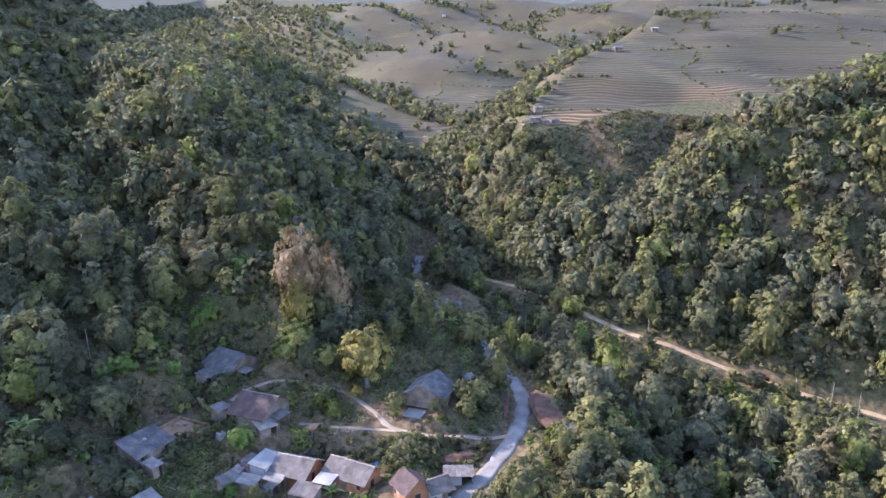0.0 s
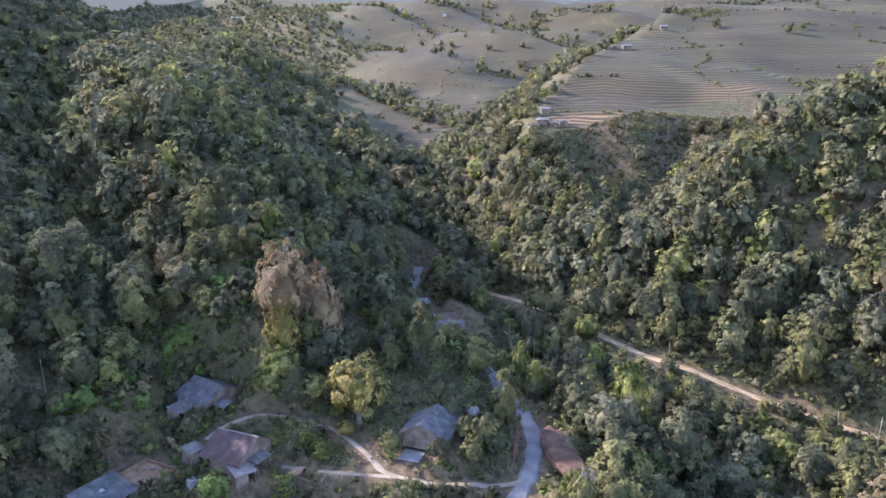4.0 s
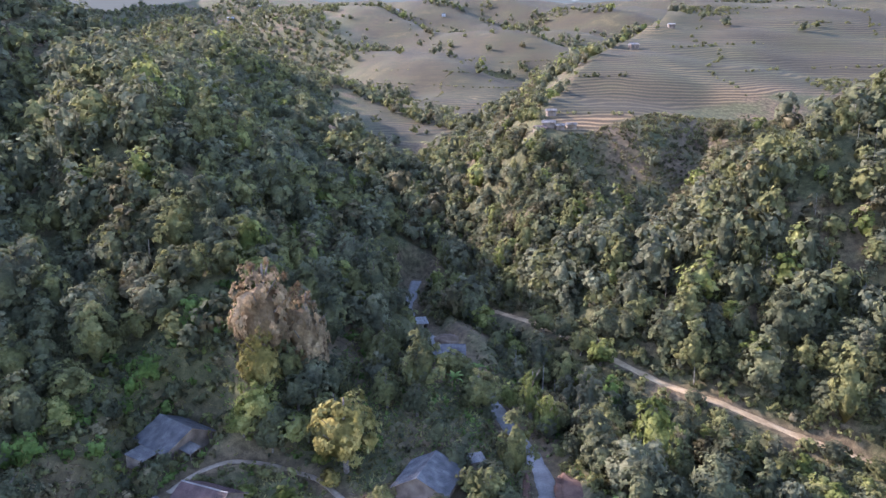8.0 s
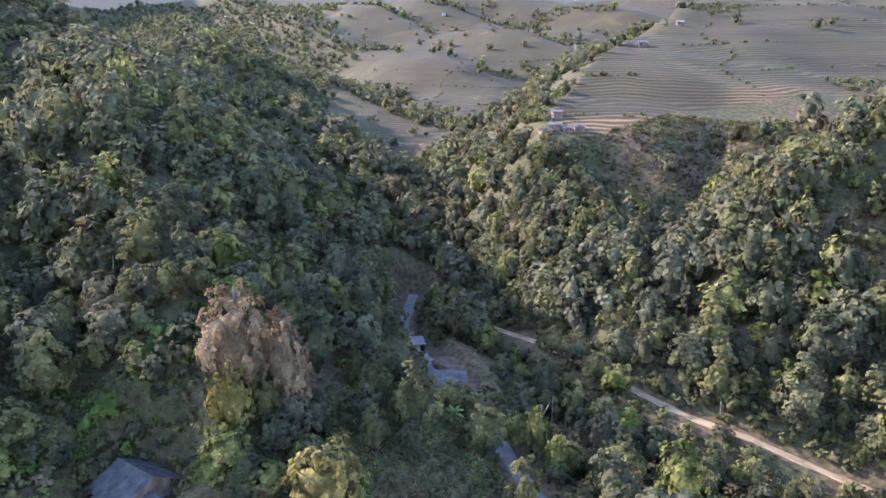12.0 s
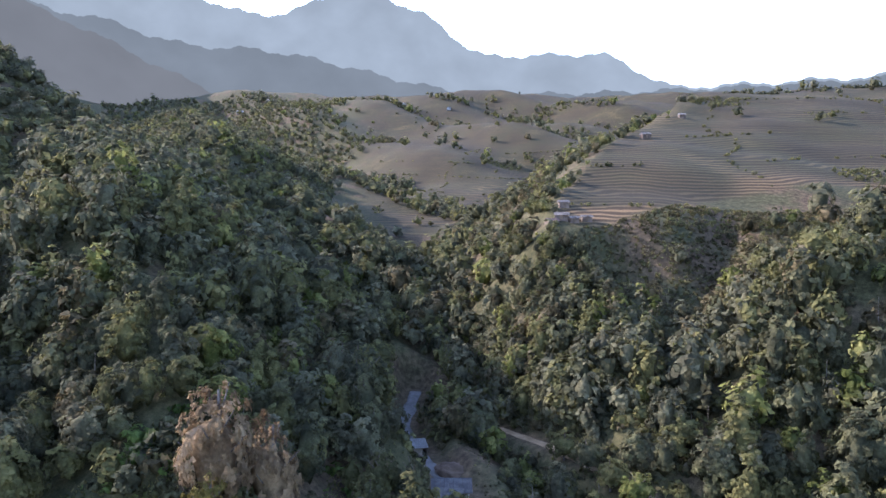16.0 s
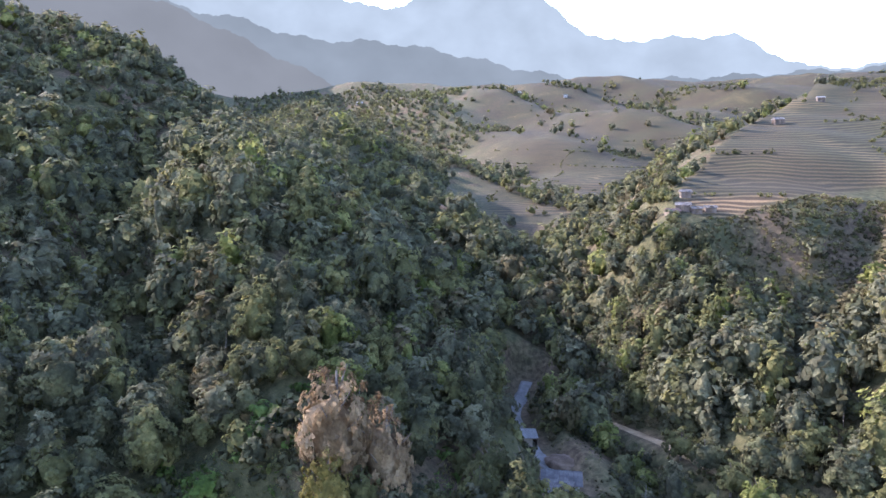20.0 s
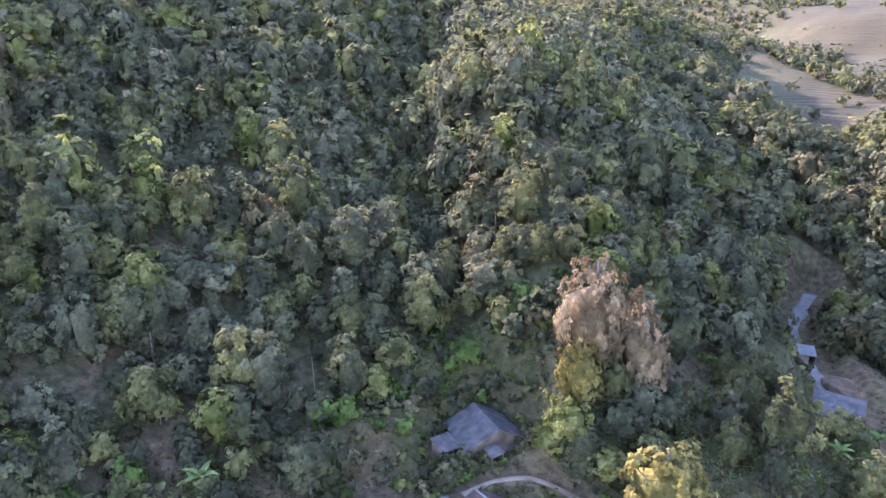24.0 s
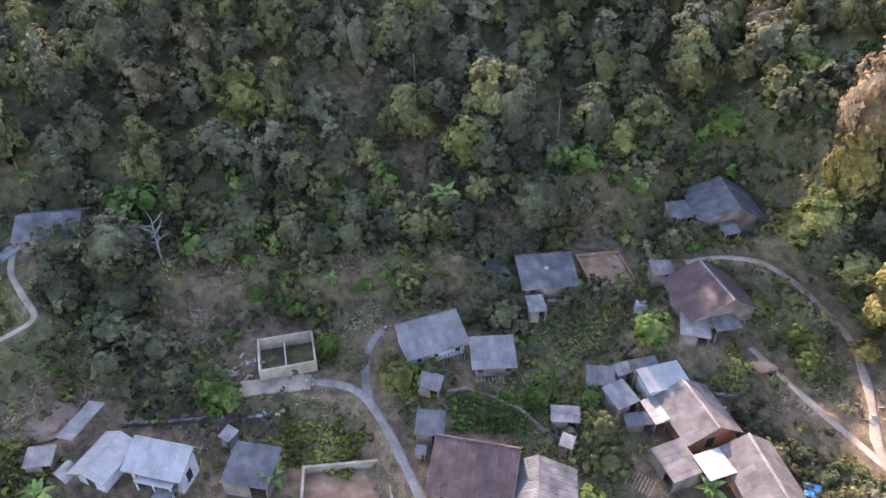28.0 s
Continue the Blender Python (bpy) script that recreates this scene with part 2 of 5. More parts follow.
def height(x, y):
    """Ground height with the roads, lanes and house plots cut in."""
    x, y = np.asarray(x, float), np.asarray(y, float)
    h = raw_height(x, y)
    for px, py, pz, r in PLOTS:
        w = 1 - step01(np.hypot(x - px, y - py), r * 0.8, r * 1.9)
        h = h * (1 - w) + pz * w
    for line, half, soft in ((UPPER_PATH, 0.9, 3), (LOWER_PATH, 0.9, 3), (VILLAGE_LANE, 1.2, 3), (SIDE_LANE, 1.2, 3), (FAR_LANE, 1.0, 3), (MAIN_ROAD, 2.4, 7), (DIRT_ROAD, 2.0, 6)):
        d, z, _ = seg_near(x, y, line)
        w = 1 - step01(d, half + 0.4, half + soft)
        h = h * (1 - w) + z * w
    return h

# ---- ground ----
def grid_axis(lo, hi, step, far_lo, far_hi, grow=1.13):
    v = list(np.arange(lo, hi + 0.01, step))
    a, s = hi, step
    while a < far_hi:
        s *= grow
        a += s
        v.append(a)
    a, s = lo, step
    while a > far_lo:
        s *= grow
        a -= s
        v.insert(0, a)
    return np.array(v)


def sheet(name, xs, ys, zs, material):
    nx, ny = len(xs), len(ys)
    gx, gy = np.meshgrid(xs, ys)
    co = np.stack([gx, gy, zs], -1).reshape(-1, 3)
    i = np.arange(nx * ny).reshape(ny, nx)
    quads = np.stack([i[:-1, :-1], i[:-1, 1:], i[1:, 1:], i[1:, :-1]], -1).reshape(-1, 4)
    me = bpy.data.meshes.new(name)
    me.from_pydata(co, [], quads)
    me.polygons.foreach_set("use_smooth", np.ones(len(quads), bool))
    me.materials.append(material)
    return new(name, me)


def field_share(x, y):
    """1 where terraced fields lie."""
    d, z, side = seg_near(x, y, FIELD_EDGE)
    start = 244 + 0.6 * np.clip(x - 56, 0, 60) + 0.3 * np.clip(x - 112, 0, 60)
    f = np.where((side < 0) & (x > 36), step01(y - start, 0, 8), 0)
    return np.maximum(f, np.where(side > 0, step01(y, 430, 470) * step01(x + 0.13 * y, -10, 40), 0))


def bare_share(x, y):
    """1 where the village has worn the grass away."""
    b = 0 * x
    for px, py, pz, r in PLOTS:
        b = np.maximum(b, 1 - step01(np.hypot(x - px, y - py), r * 0.7, r * 1.5))
    for line in (UPPER_PATH, LOWER_PATH, VILLAGE_LANE, SIDE_LANE, DIRT_ROAD):
        b = np.maximum(b, 0.9 * (1 - step01(seg_near(x, y, line)[0], 1.5, 4.5)))
    b = np.maximum(b, 0.65 * bare_soil(x, y))
    return np.maximum(b, 0.8 * (1 - step01(seg_near(x, y, MAIN_ROAD)[0], 3, 8)))


# brown soil between the shrubs: x, y, radius
SOIL = [(-95, 29, 8), (-83, 45, 7), (-73, 60, 7), (-93, 65, 6), (-77, 75, 7), (-70, 92, 6), (-106, 33, 5), (-89, -3, 8), (-94, 20, 5), (-24, 81, 5), (-16, 90, 4), (-68, 22, 5), (-77, 16, 7)]


def bare_soil(x, y):
    b = 0 * x
    for sx, sy, r in SOIL:
        b = np.maximum(b, 1 - step01(np.hypot(x - sx, y - sy), r * 0.45, r * 1.2))
    return b


def ground_material():
    m, t, p = shader("soil_and_grass", 0.95, 0.15)
    pos = position(t)
    big = noise_of(t, 0.045, 5, pos)
    fine = noise_of(t, 0.6, 6, pos)
    grain = noise_of(t, 4.0, 4, pos)
    soil = ramp(t, fine, [(0.3, (0.05, 0.036, 0.022)), (0.5, (0.1, 0.073, 0.043)), (0.75, (0.18, 0.133, 0.079))])
    grass = ramp(t, fine, [(0.3, (0.034, 0.037, 0.017)), (0.5, (0.067, 0.066, 0.03)), (0.75, (0.115, 0.103, 0.052))])
    where = ramp(t, big, [(0.5, (0, 0, 0)), (0.64, (1, 1, 1))])
    c = blend(t, where, grass, soil)
    bare = t.nodes.new("ShaderNodeAttribute")
    bare.attribute_name = "bare"
    c = blend(t, bare.outputs["Fac"], c, soil)
    # terraces: banks and stubble follow the height
    sep = t.nodes.new("ShaderNodeSeparateXYZ")
    t.links.new(pos, sep.inputs[0])
    wob = t.nodes.new("ShaderNodeMath")
    wob.operation = "MULTIPLY_ADD"
    t.links.new(noise_of(t, 0.011, 4, pos), wob.inputs[0])
    wob.inputs[1].default_value = 14.0
    t.links.new(sep.outputs[2], wob.inputs[2])
    fr = t.nodes.new("ShaderNodeMath")
    fr.operation = "PINGPONG"
    fr.inputs[1].default_value = 0.66
    t.links.new(wob.outputs[0], fr.inputs[0])
    patch = noise_of(t, 0.018, 3, pos)
    stubble = ramp(t, patch, [(0.34, (0.055, 0.046, 0.027)), (0.46, (0.076, 0.061, 0.033)), (0.57, (0.062, 0.059, 0.03)), (0.68, (0.12, 0.094, 0.047))])
    bank = ramp(t, patch, [(0.4, (0.03, 0.028, 0.018)), (0.65, (0.036, 0.035, 0.02))])
    rows = ramp(t, fr.outputs[0], [(0.28, (0.0, 0.0, 0.0)), (0.5, (1, 1, 1))])
    fieldc = blend(t, rows, bank, stubble)
    broad = t.nodes.new("ShaderNodeMath")
    broad.operation = "PINGPONG"
    broad.inputs[1].default_value = 3.1
    t.links.new(wob.outputs[0], broad.inputs[0])
    fieldc = blend(t, 1.0, fieldc, ramp(t, broad.outputs[0], [(0.1, (0.85, 0.87, 0.82)), (0.35, (1.0, 1.0, 1.0)), (1.0, (1.1, 1.08, 1.04))]), "MULTIPLY")
    fld = t.nodes.new("ShaderNodeAttribute")
    fld.attribute_name = "fields"
    cut = t.nodes.new("ShaderNodeAttribute")
    cut.attribute_name = "cut"
    straw = blend(t, rows, (0.06, 0.042, 0.024), (0.2, 0.14, 0.072))
    fieldc = blend(t, cut.outputs["Fac"], fieldc, straw)
    c = blend(t, fld.outputs["Fac"], c, fieldc)
    speck = ramp(t, grain, [(0.35, (0.65, 0.65, 0.65)), (0.65, (1.15, 1.15, 1.15))])
    t.links.new(blend(t, 1.0, c, speck, "MULTIPLY"), p.inputs["Base Color"])
    relief(t, p, fine, 0.6, 0.4)
    return m


mat_ground = ground_material()
GX = grid_axis(-150, 130, 1.6, -3800, 3800, 1.12)
GY = grid_axis(-10, 240, 1.6, -700, 4300, 1.04)
GXX, GYY = np.meshgrid(GX, GY)
GZ = height(GXX, GYY)
ground = tagged(sheet("ground", GX, GY, GZ, mat_ground), "brown soil and dry grass of a steep valley", "ground", kind="structure")
cut_field = step01(GXX, 44, 50) * (1 - step01(GXX + 0.3 * (GYY - 250), 84, 92)) * (1 - step01(GYY, 262, 270)) + 0.7 * step01(GXX - 0.35 * (GYY - 300), 118, 132) * (1 - step01(GYY, 300, 325))
for key, values in (("cut", cut_field), ("fields", field_share(GXX, GYY)), ("bare", bare_share(GXX, GYY))):
    ground.data.attributes.new(key, "FLOAT", "POINT").data.foreach_set("value", values.astype(np.float32).ravel())


def ground_z(x, y):
    """Height of the ground sheet itself at a point or points."""
    x, y = np.asarray(x, float), np.asarray(y, float)
    i = np.clip(np.searchsorted(GX, x) - 1, 0, len(GX) - 2)
    j = np.clip(np.searchsorted(GY, y) - 1, 0, len(GY) - 2)
    u, v = (x - GX[i]) / (GX[i + 1] - GX[i]), (y - GY[j]) / (GY[j + 1] - GY[j])
    return (GZ[j, i] * (1 - u) + GZ[j, i + 1] * u) * (1 - v) + (GZ[j + 1, i] * (1 - u) + GZ[j + 1, i + 1] * u) * v


def ribbon(name, line, half, material, label, lift=0.06, step=1.0, cut=1.0):
    """A road laid on the ground along a line, with a worn, uneven edge and its thickness."""
    pts = []
    for (ax, ay, az), (bx, by, bz) in zip(line[:-1], line[1:]):
        n = max(2, int(math.hypot(bx - ax, by - ay) / step))
        pts += [(ax + (bx - ax) * k / n, ay + (by - ay) * k / n) for k in range(n)]
    pts.append(line[-1][:2])
    p = np.array(pts)
    for _ in range(4):
        p[1:-1] = (p[:-2] + 2 * p[1:-1] + p[2:]) / 4
    d = np.gradient(p, axis=0)
    d /= np.linalg.norm(d, axis=1)[:, None]
    nrm = np.stack([-d[:, 1], d[:, 0]], -1)
    co, faces = [], []
    r = np.random.default_rng(len(line))
    offs = (-1.0, -0.97, -0.5, 0.0, 0.5, 0.97, 1.0)
    for k, (q, nn) in enumerate(zip(p, nrm)):
        wide = half * (1 + 0.1 * math.sin(k * 0.7) + r.uniform(-0.07, 0.07))
        for o in offs:
            x, y = q + nn * o * wide
            top = float(ground_z(x, y)) + lift + 0.04 * (1 - o * o)
            co.append((x, y, top if abs(o) < 1 else top - lift - 0.25))
    m = len(offs)
    for k in range(len(p) - 1):
        faces += [(k * m + j, k * m + j + 1, (k + 1) * m + j + 1, (k + 1) * m + j) for j in range(m - 1)]
    me = bpy.data.meshes.new(name)
    me.from_pydata(co, [], faces)
    me.materials.append(material)
    me.polygons.foreach_set("use_smooth", np.ones(len(faces), bool))
    ob = new(name, me)
    return tagged(ob, label, "road", kind="structure")


def dirt_like(name, a, b, c, rough=0.9, bump=0.5):
    m, t, p = shader(name, rough, 0.2)
    pos = position(t)
    n1, n2 = noise_of(t, 0.35, 5, pos), noise_of(t, 3.0, 5, pos)
    c1 = ramp(t, n1, [(0.3, a), (0.5, b), (0.72, c)])
    c2 = ramp(t, n2, [(0.3, (0.75, 0.75, 0.75)), (0.7, (1.12, 1.12, 1.12))])
    t.links.new(blend(t, 1.0, c1, c2, "MULTIPLY"), p.inputs["Base Color"])
    relief(t, p, n2, bump, 0.08)
    return m


mat_asphalt = dirt_like("worn_concrete_road", (0.125, 0.118, 0.107), (0.17, 0.161, 0.147), (0.225, 0.213, 0.196))
mat_dirt = dirt_like("pale_orange_dirt", (0.21, 0.15, 0.083), (0.29, 0.217, 0.125), (0.36, 0.28, 0.17))
mat_path = dirt_like("trodden_path", (0.145, 0.115, 0.08), (0.21, 0.17, 0.122), (0.28, 0.235, 0.175))
mat_lane = dirt_like("pale_concrete_lane", (0.095, 0.086, 0.074), (0.145, 0.132, 0.114), (0.21, 0.19, 0.165))
ribbon("road", MAIN_ROAD, 1.9, mat_asphalt, "pale grey worn concrete road through the valley")
ribbon("dirt_road", DIRT_ROAD[1:], 1.45, mat_dirt, "pale orange dirt road cut into the slope")
ribbon("pavement", UPPER_PATH, 0.65, mat_path, "narrow trodden footpath between the houses")
ribbon("pavement", LOWER_PATH, 0.58, mat_path, "narrow trodden footpath below the bank")
ribbon("pavement", VILLAGE_LANE, 0.72, mat_lane, "narrow pale concrete lane in the village")
ribbon("pavement", SIDE_LANE, 0.7, mat_lane, "short pale side lane to a yard")
ribbon("pavement", FAR_LANE, 0.55, mat_path, "winding pale lane at the edge of the woods")


# the far mountains: a plain glowing backdrop, haze painted into its emission tint
def mountain(name, far, base, peaks, haze_tint, label):
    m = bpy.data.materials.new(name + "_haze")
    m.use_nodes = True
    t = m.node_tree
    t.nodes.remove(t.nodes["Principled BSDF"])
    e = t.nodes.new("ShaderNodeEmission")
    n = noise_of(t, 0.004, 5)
    t.links.new(ramp(t, n, [(0.3, tuple(v * 0.9 for v in haze_tint)), (0.7, tuple(v * 1.1 for v in haze_tint))]), e.inputs[0])
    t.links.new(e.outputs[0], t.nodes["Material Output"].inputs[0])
    az = np.arange(-75, 110, 0.2)
    el = base + sum(h * step01(az, c, w) if kind == "rise" else h * np.exp(-((az - c) / w) ** 2) for kind, c, w, h in peaks)
    el += 0.16 * np.sin(az * 1.3) + 0.07 * np.sin(az * 4.3 + 1) + 0.03 * np.sin(az * 13.0) + rng0.normal(size=az.size) * 0.012
    x, y = -np.sin(np.radians(az)) * far, np.cos(np.radians(az)) * far
    top = 72 + far * np.tan(np.radians(el))
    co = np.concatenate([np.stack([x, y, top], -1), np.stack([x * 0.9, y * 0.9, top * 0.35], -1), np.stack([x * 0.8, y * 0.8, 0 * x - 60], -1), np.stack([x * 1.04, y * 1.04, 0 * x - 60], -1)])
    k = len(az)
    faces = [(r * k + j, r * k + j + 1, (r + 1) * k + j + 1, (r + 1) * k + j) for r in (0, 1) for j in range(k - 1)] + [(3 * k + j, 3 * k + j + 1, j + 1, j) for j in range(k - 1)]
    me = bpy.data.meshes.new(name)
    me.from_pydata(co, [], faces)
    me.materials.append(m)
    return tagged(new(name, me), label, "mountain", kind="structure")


rng0 = np.random.default_rng(3)
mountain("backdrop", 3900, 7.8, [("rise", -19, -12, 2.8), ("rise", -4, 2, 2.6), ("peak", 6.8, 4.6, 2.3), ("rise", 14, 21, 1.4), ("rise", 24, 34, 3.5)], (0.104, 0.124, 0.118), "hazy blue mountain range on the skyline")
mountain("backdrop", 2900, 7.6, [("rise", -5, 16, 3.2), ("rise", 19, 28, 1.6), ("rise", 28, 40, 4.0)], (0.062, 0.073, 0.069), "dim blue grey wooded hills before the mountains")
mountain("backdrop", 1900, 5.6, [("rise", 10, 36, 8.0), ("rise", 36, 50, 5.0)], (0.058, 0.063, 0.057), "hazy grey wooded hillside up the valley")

# ---- woods ----
rng = np.random.default_rng(7)


def ico_sphere(fine):
    bm = bmesh.new()
    bmesh.ops.create_icosphere(bm, subdivisions=fine, radius=1)
    v = np.array([q.co[:] for q in bm.verts])
    f = np.array([[q.index for q in p.verts] for p in bm.faces])
    bm.free()
    return v, f


ICO = {1: ico_sphere(1)}


def crown_shape(r, clumps, sprays, tall=1.0, cone=0.0, spread=1.0, heart=0.62, fine=False, lumps=0.4):
    """Vertices, triangles and quads of a crown about 1 across, its foot at z 0: bursts of leaf sprays over a few boughs, round a dark heart."""
    v, faces = ICO[1]
    bough = r.normal(size=(max(4, clumps // 5), 3)) * (1, 1, 0.8) + (0, 0, 0.35)
    bough /= np.linalg.norm(bough, axis=1)[:, None]
    reach = r.uniform(0.7, 1.25, len(bough))
    lean = r.normal(size=2) * 0.08

    def place(d, k):
        swell = (np.exp(-9 * (1 - d @ bough.T)) * reach).max(1)
        out = (1.02 - lumps + lumps * swell) * k
        h = np.where(d[:, 2] > 0, 0.34 + 0.58 * d[:, 2] * out, 0.34 + 0.34 * d[:, 2])
        w = 0.52 * spread * (1 + 0.3 * cone) * (1 - cone * np.clip(h, 0, 1) ** 1.1) * out
        return np.stack([d[:, 0] * w + lean[0] * h, d[:, 1] * w + lean[1] * h, h * tall], -1)

    core = place(v, heart * r.uniform(0.75, 1.2, len(v)))
    # bursts spread evenly over the crown by the golden angle
    k = np.arange(clumps) + 0.5
    up = np.clip(1 - 1.62 * k / clumps + r.normal(size=clumps) * 0.06, -0.7, 1)
    turn = k * 2.39996 + r.normal(size=clumps) * 0.35
    flat = np.sqrt(np.clip(1 - up ** 2, 0, 1))
    way = np.stack([np.cos(turn) * flat, np.sin(turn) * flat, up], -1)
    mid = np.repeat(place(way, r.uniform(0.8, 1.02, clumps)), sprays, 0)
    rad = np.repeat((0.03 + 0.58 / math.sqrt(clumps)) * r.uniform(0.65, 1.3, clumps), sprays)[:, None]
    n = clumps * sprays
    d = r.normal(size=(n, 3)) + 0.9 * np.repeat(way, sprays, 0) + (0, 0, 0.35)
    d /= np.linalg.norm(d, axis=1)[:, None]
    at = mid + d * rad * r.uniform(0.45, 1.05, (n, 1)) * (1, 1, 0.8)
    nrm = 0.6 * d + 0.75 * np.repeat(way, sprays, 0) + (0, 0, 0.15) + r.normal(size=(n, 3)) * 0.3
    nrm /= np.linalg.norm(nrm, axis=1)[:, None]
    t1 = np.cross(nrm, r.normal(size=(n, 3)))
    t1 /= np.linalg.norm(t1, axis=1)[:, None]
    t2 = np.cross(nrm, t1)
    if fine:
        # single small leaves instead of folded sprays
        s = rad * (0.16 + 1.3 / math.sqrt(sprays)) * r.uniform(0.6, 1.3, (n, 1))
        lv = np.stack([at + t1 * s, at - t1 * s * 0.6 + t2 * s * 0.62, at - t1 * s * 0.6 - t2 * s * 0.62], 1).reshape(-1, 3)
        return np.concatenate([core, lv]), np.concatenate([faces, np.arange(len(lv)).reshape(-1, 3) + len(core)]), np.zeros((0, 4), int)
    s = rad * (0.2 + 1.15 / math.sqrt(sprays)) * r.uniform(0.6, 1.25, (n, 1))
    lv = np.stack([at - t1 * s, at - t2 * s * 0.62 - nrm * s * 0.25, at + t1 * s, at + t2 * s * 0.62 - nrm * s * 0.25], 1).reshape(-1, 3)
    return np.concatenate([core, lv]), faces, np.arange(len(lv)).reshape(-1, 4) + len(core)


def mesh_of(name, co, tri, quads, material):
    me = bpy.data.meshes.new(name)
    me.vertices.add(len(co))
    me.vertices.foreach_set("co", co.astype(np.float32).ravel())
    me.loops.add(len(tri) * 3 + len(quads) * 4)
    me.loops.foreach_set("vertex_index", np.concatenate([tri.ravel(), quads.ravel()]).astype(np.int32))
    me.polygons.add(len(tri) + len(quads))
    start = np.concatenate([np.arange(len(tri)) * 3, len(tri) * 3 + np.arange(len(quads)) * 4])
    me.polygons.foreach_set("loop_start", start.astype(np.int32))
    me.polygons.foreach_set("use_smooth", np.ones(len(tri) + len(quads), bool))
    me.materials.append(material)
    me.update(calc_edges=True)
    return me


def plant_many(name, protos, xs, ys, zs, size, material, label, category="trees"):
    """Many crowns in one mesh: pick a shape for each spot, turn and size it."""
    pick = rng.integers(0, len(protos), len(xs))
    cos, tris, quads, base = [], [], [], 0
    for k, (co, tri, qd) in enumerate(protos):
        sel = np.where(pick == k)[0]
        if not len(sel):
            continue
        a = rng.uniform(0, 2 * math.pi, len(sel))
        s = size[sel]
        sz = s * rng.uniform(0.85, 1.25, len(sel))
        c, sn = np.cos(a)[:, None] * s[:, None], np.sin(a)[:, None] * s[:, None]
        X = c * co[:, 0] - sn * co[:, 1] + xs[sel][:, None]
        Y = sn * co[:, 0] + c * co[:, 1] + ys[sel][:, None]
        Z = sz[:, None] * co[:, 2] + zs[sel][:, None]
        cos.append(np.stack([X, Y, Z], -1).reshape(-1, 3))
        shift = base + np.arange(len(sel))[:, None, None] * len(co)
        tris.append((tri[None] + shift).reshape(-1, 3))
        quads.append((qd[None] + shift).reshape(-1, 4))
        base += len(sel) * len(co)
    me = mesh_of(name, np.concatenate(cos), np.concatenate(tris), np.concatenate(quads), material)
    return tagged(new(name, me), label, category, kind="stuff")


def wood_mask(x, y):
    """How thickly trees stand at a place, 0 to 1."""
    a = -0.87 * x + 0.5 * y
    w = np.ones(x.shape)
    w[(a < 114) & (x < 24) & (y < 100 + 6 * step01(-x, 10, 20))] = 0.0
    w[np.hypot(x + 60, y - 113) < 15] = 0.0
    w[((x + 49) / 12) ** 2 + ((y - 121) / 16) ** 2 < 1] = 0.0
    w[(x > -46) & (x < -12) & (y > 98) & (y < 112)] = 0.0
    w[(np.abs(x) < 25) & (y < 152) & (y > 98)] = 0.12
    dd, zz, ss = seg_near(x, y, DIRT_ROAD)
    w[(dd < 6) & (ss < 0)] = 0.1
    dm, zm, sm = seg_near(x, y, MAIN_ROAD)
    w[(dm < 9) & (y > 118) & (sm > 0)] = 0.05
    w[(dm < 6) & (y > 118)] = 0.0
    w[np.hypot(x - 2, y - 150) < 14] = 0.0
    d, z, side = seg_near(x, y, FIELD_EDGE)
    w[(side < 0) & (y > 241 + 0.2 * np.clip(x - 60, 0, 100)) & (x > 42)] = 0.0
    w[(side > 0) & (y > 330) & (d < 40)] = 0.7
    w[(y > 440) & (x > -0.14 * y) & (np.sin(x * 0.02 + 1) * np.sin(y * 0.016) + 0.5 * np.sin(x * 0.05 + y * 0.04) < -0.35 + 0.5 * step01(y, 470, 640))] = 0.0
    far = np.sin(x * 0.021 + 1.2 * np.sin(y * 0.013)) * np.sin(y * 0.017 + 0.8 * np.sin(x * 0.019)) + 0.35 * np.sin(x * 0.07 + y * 0.05)
    w[(y > 430) & (x > -0.16 * y) & (far < 0.12)] = 0.03
    w[(np.hypot(x - 47, y - 251) < 9) | (np.hypot(x - 58, y - 236) < 9)] = 0.0
    w[((x - 92) / 28) ** 2 + ((y - 228) / 22) ** 2 < 1] = 0.1
    w[seg_near(x, y, MAIN_ROAD)[0] < 4.5] = 0
    w[seg_near(x, y, DIRT_ROAD)[0] < 3.6] = 0
    w[np.hypot(x + 5, y - 176) < 8] = 0
    w[np.hypot(x + 34.5, y - 118) < 11] = 0
    w[((x - 27) / 7) ** 2 + ((y - 91) / 17) ** 2 < 1] = 0
    return w


def spots(r0, r1, gap, az0=-37, az1=92):
    """Jittered spots in a ring sector round the head of the walk."""
    n = int(2 * r1 / gap)
    gx, gy = np.meshgrid(np.arange(-n // 2, n // 2 + 1) * gap, np.arange(-n // 2, n // 2 + 1) * gap)
    x, y = gx.ravel() + rng.uniform(-0.45, 0.45, gx.size) * gap, gy.ravel() + rng.uniform(-0.45, 0.45, gx.size) * gap
    r, az = np.hypot(x, y), np.degrees(np.arctan2(-x, y))
    ok = (r >= r0) & (r < r1) & (az > az0) & (az < az1)
    x, y = x[ok], y[ok]
    seen = (x < 0.68 * (y + 66) + 8) & (y - 4 > (-x) * 0.03 - 14)
    x, y = x[seen], y[seen]
    keep = rng.uniform(size=len(x)) < wood_mask(x, y)
    return x[keep], y[keep]


def protos(count, clumps, sprays, tall=1.0, cone=0.0, heart=0.62, fine=False):
    return [crown_shape(rng, clumps, sprays, tall * rng.uniform(0.82, 1.2), cone * rng.uniform(0.6, 1.2), 1.0, heart, fine) for _ in range(count)]


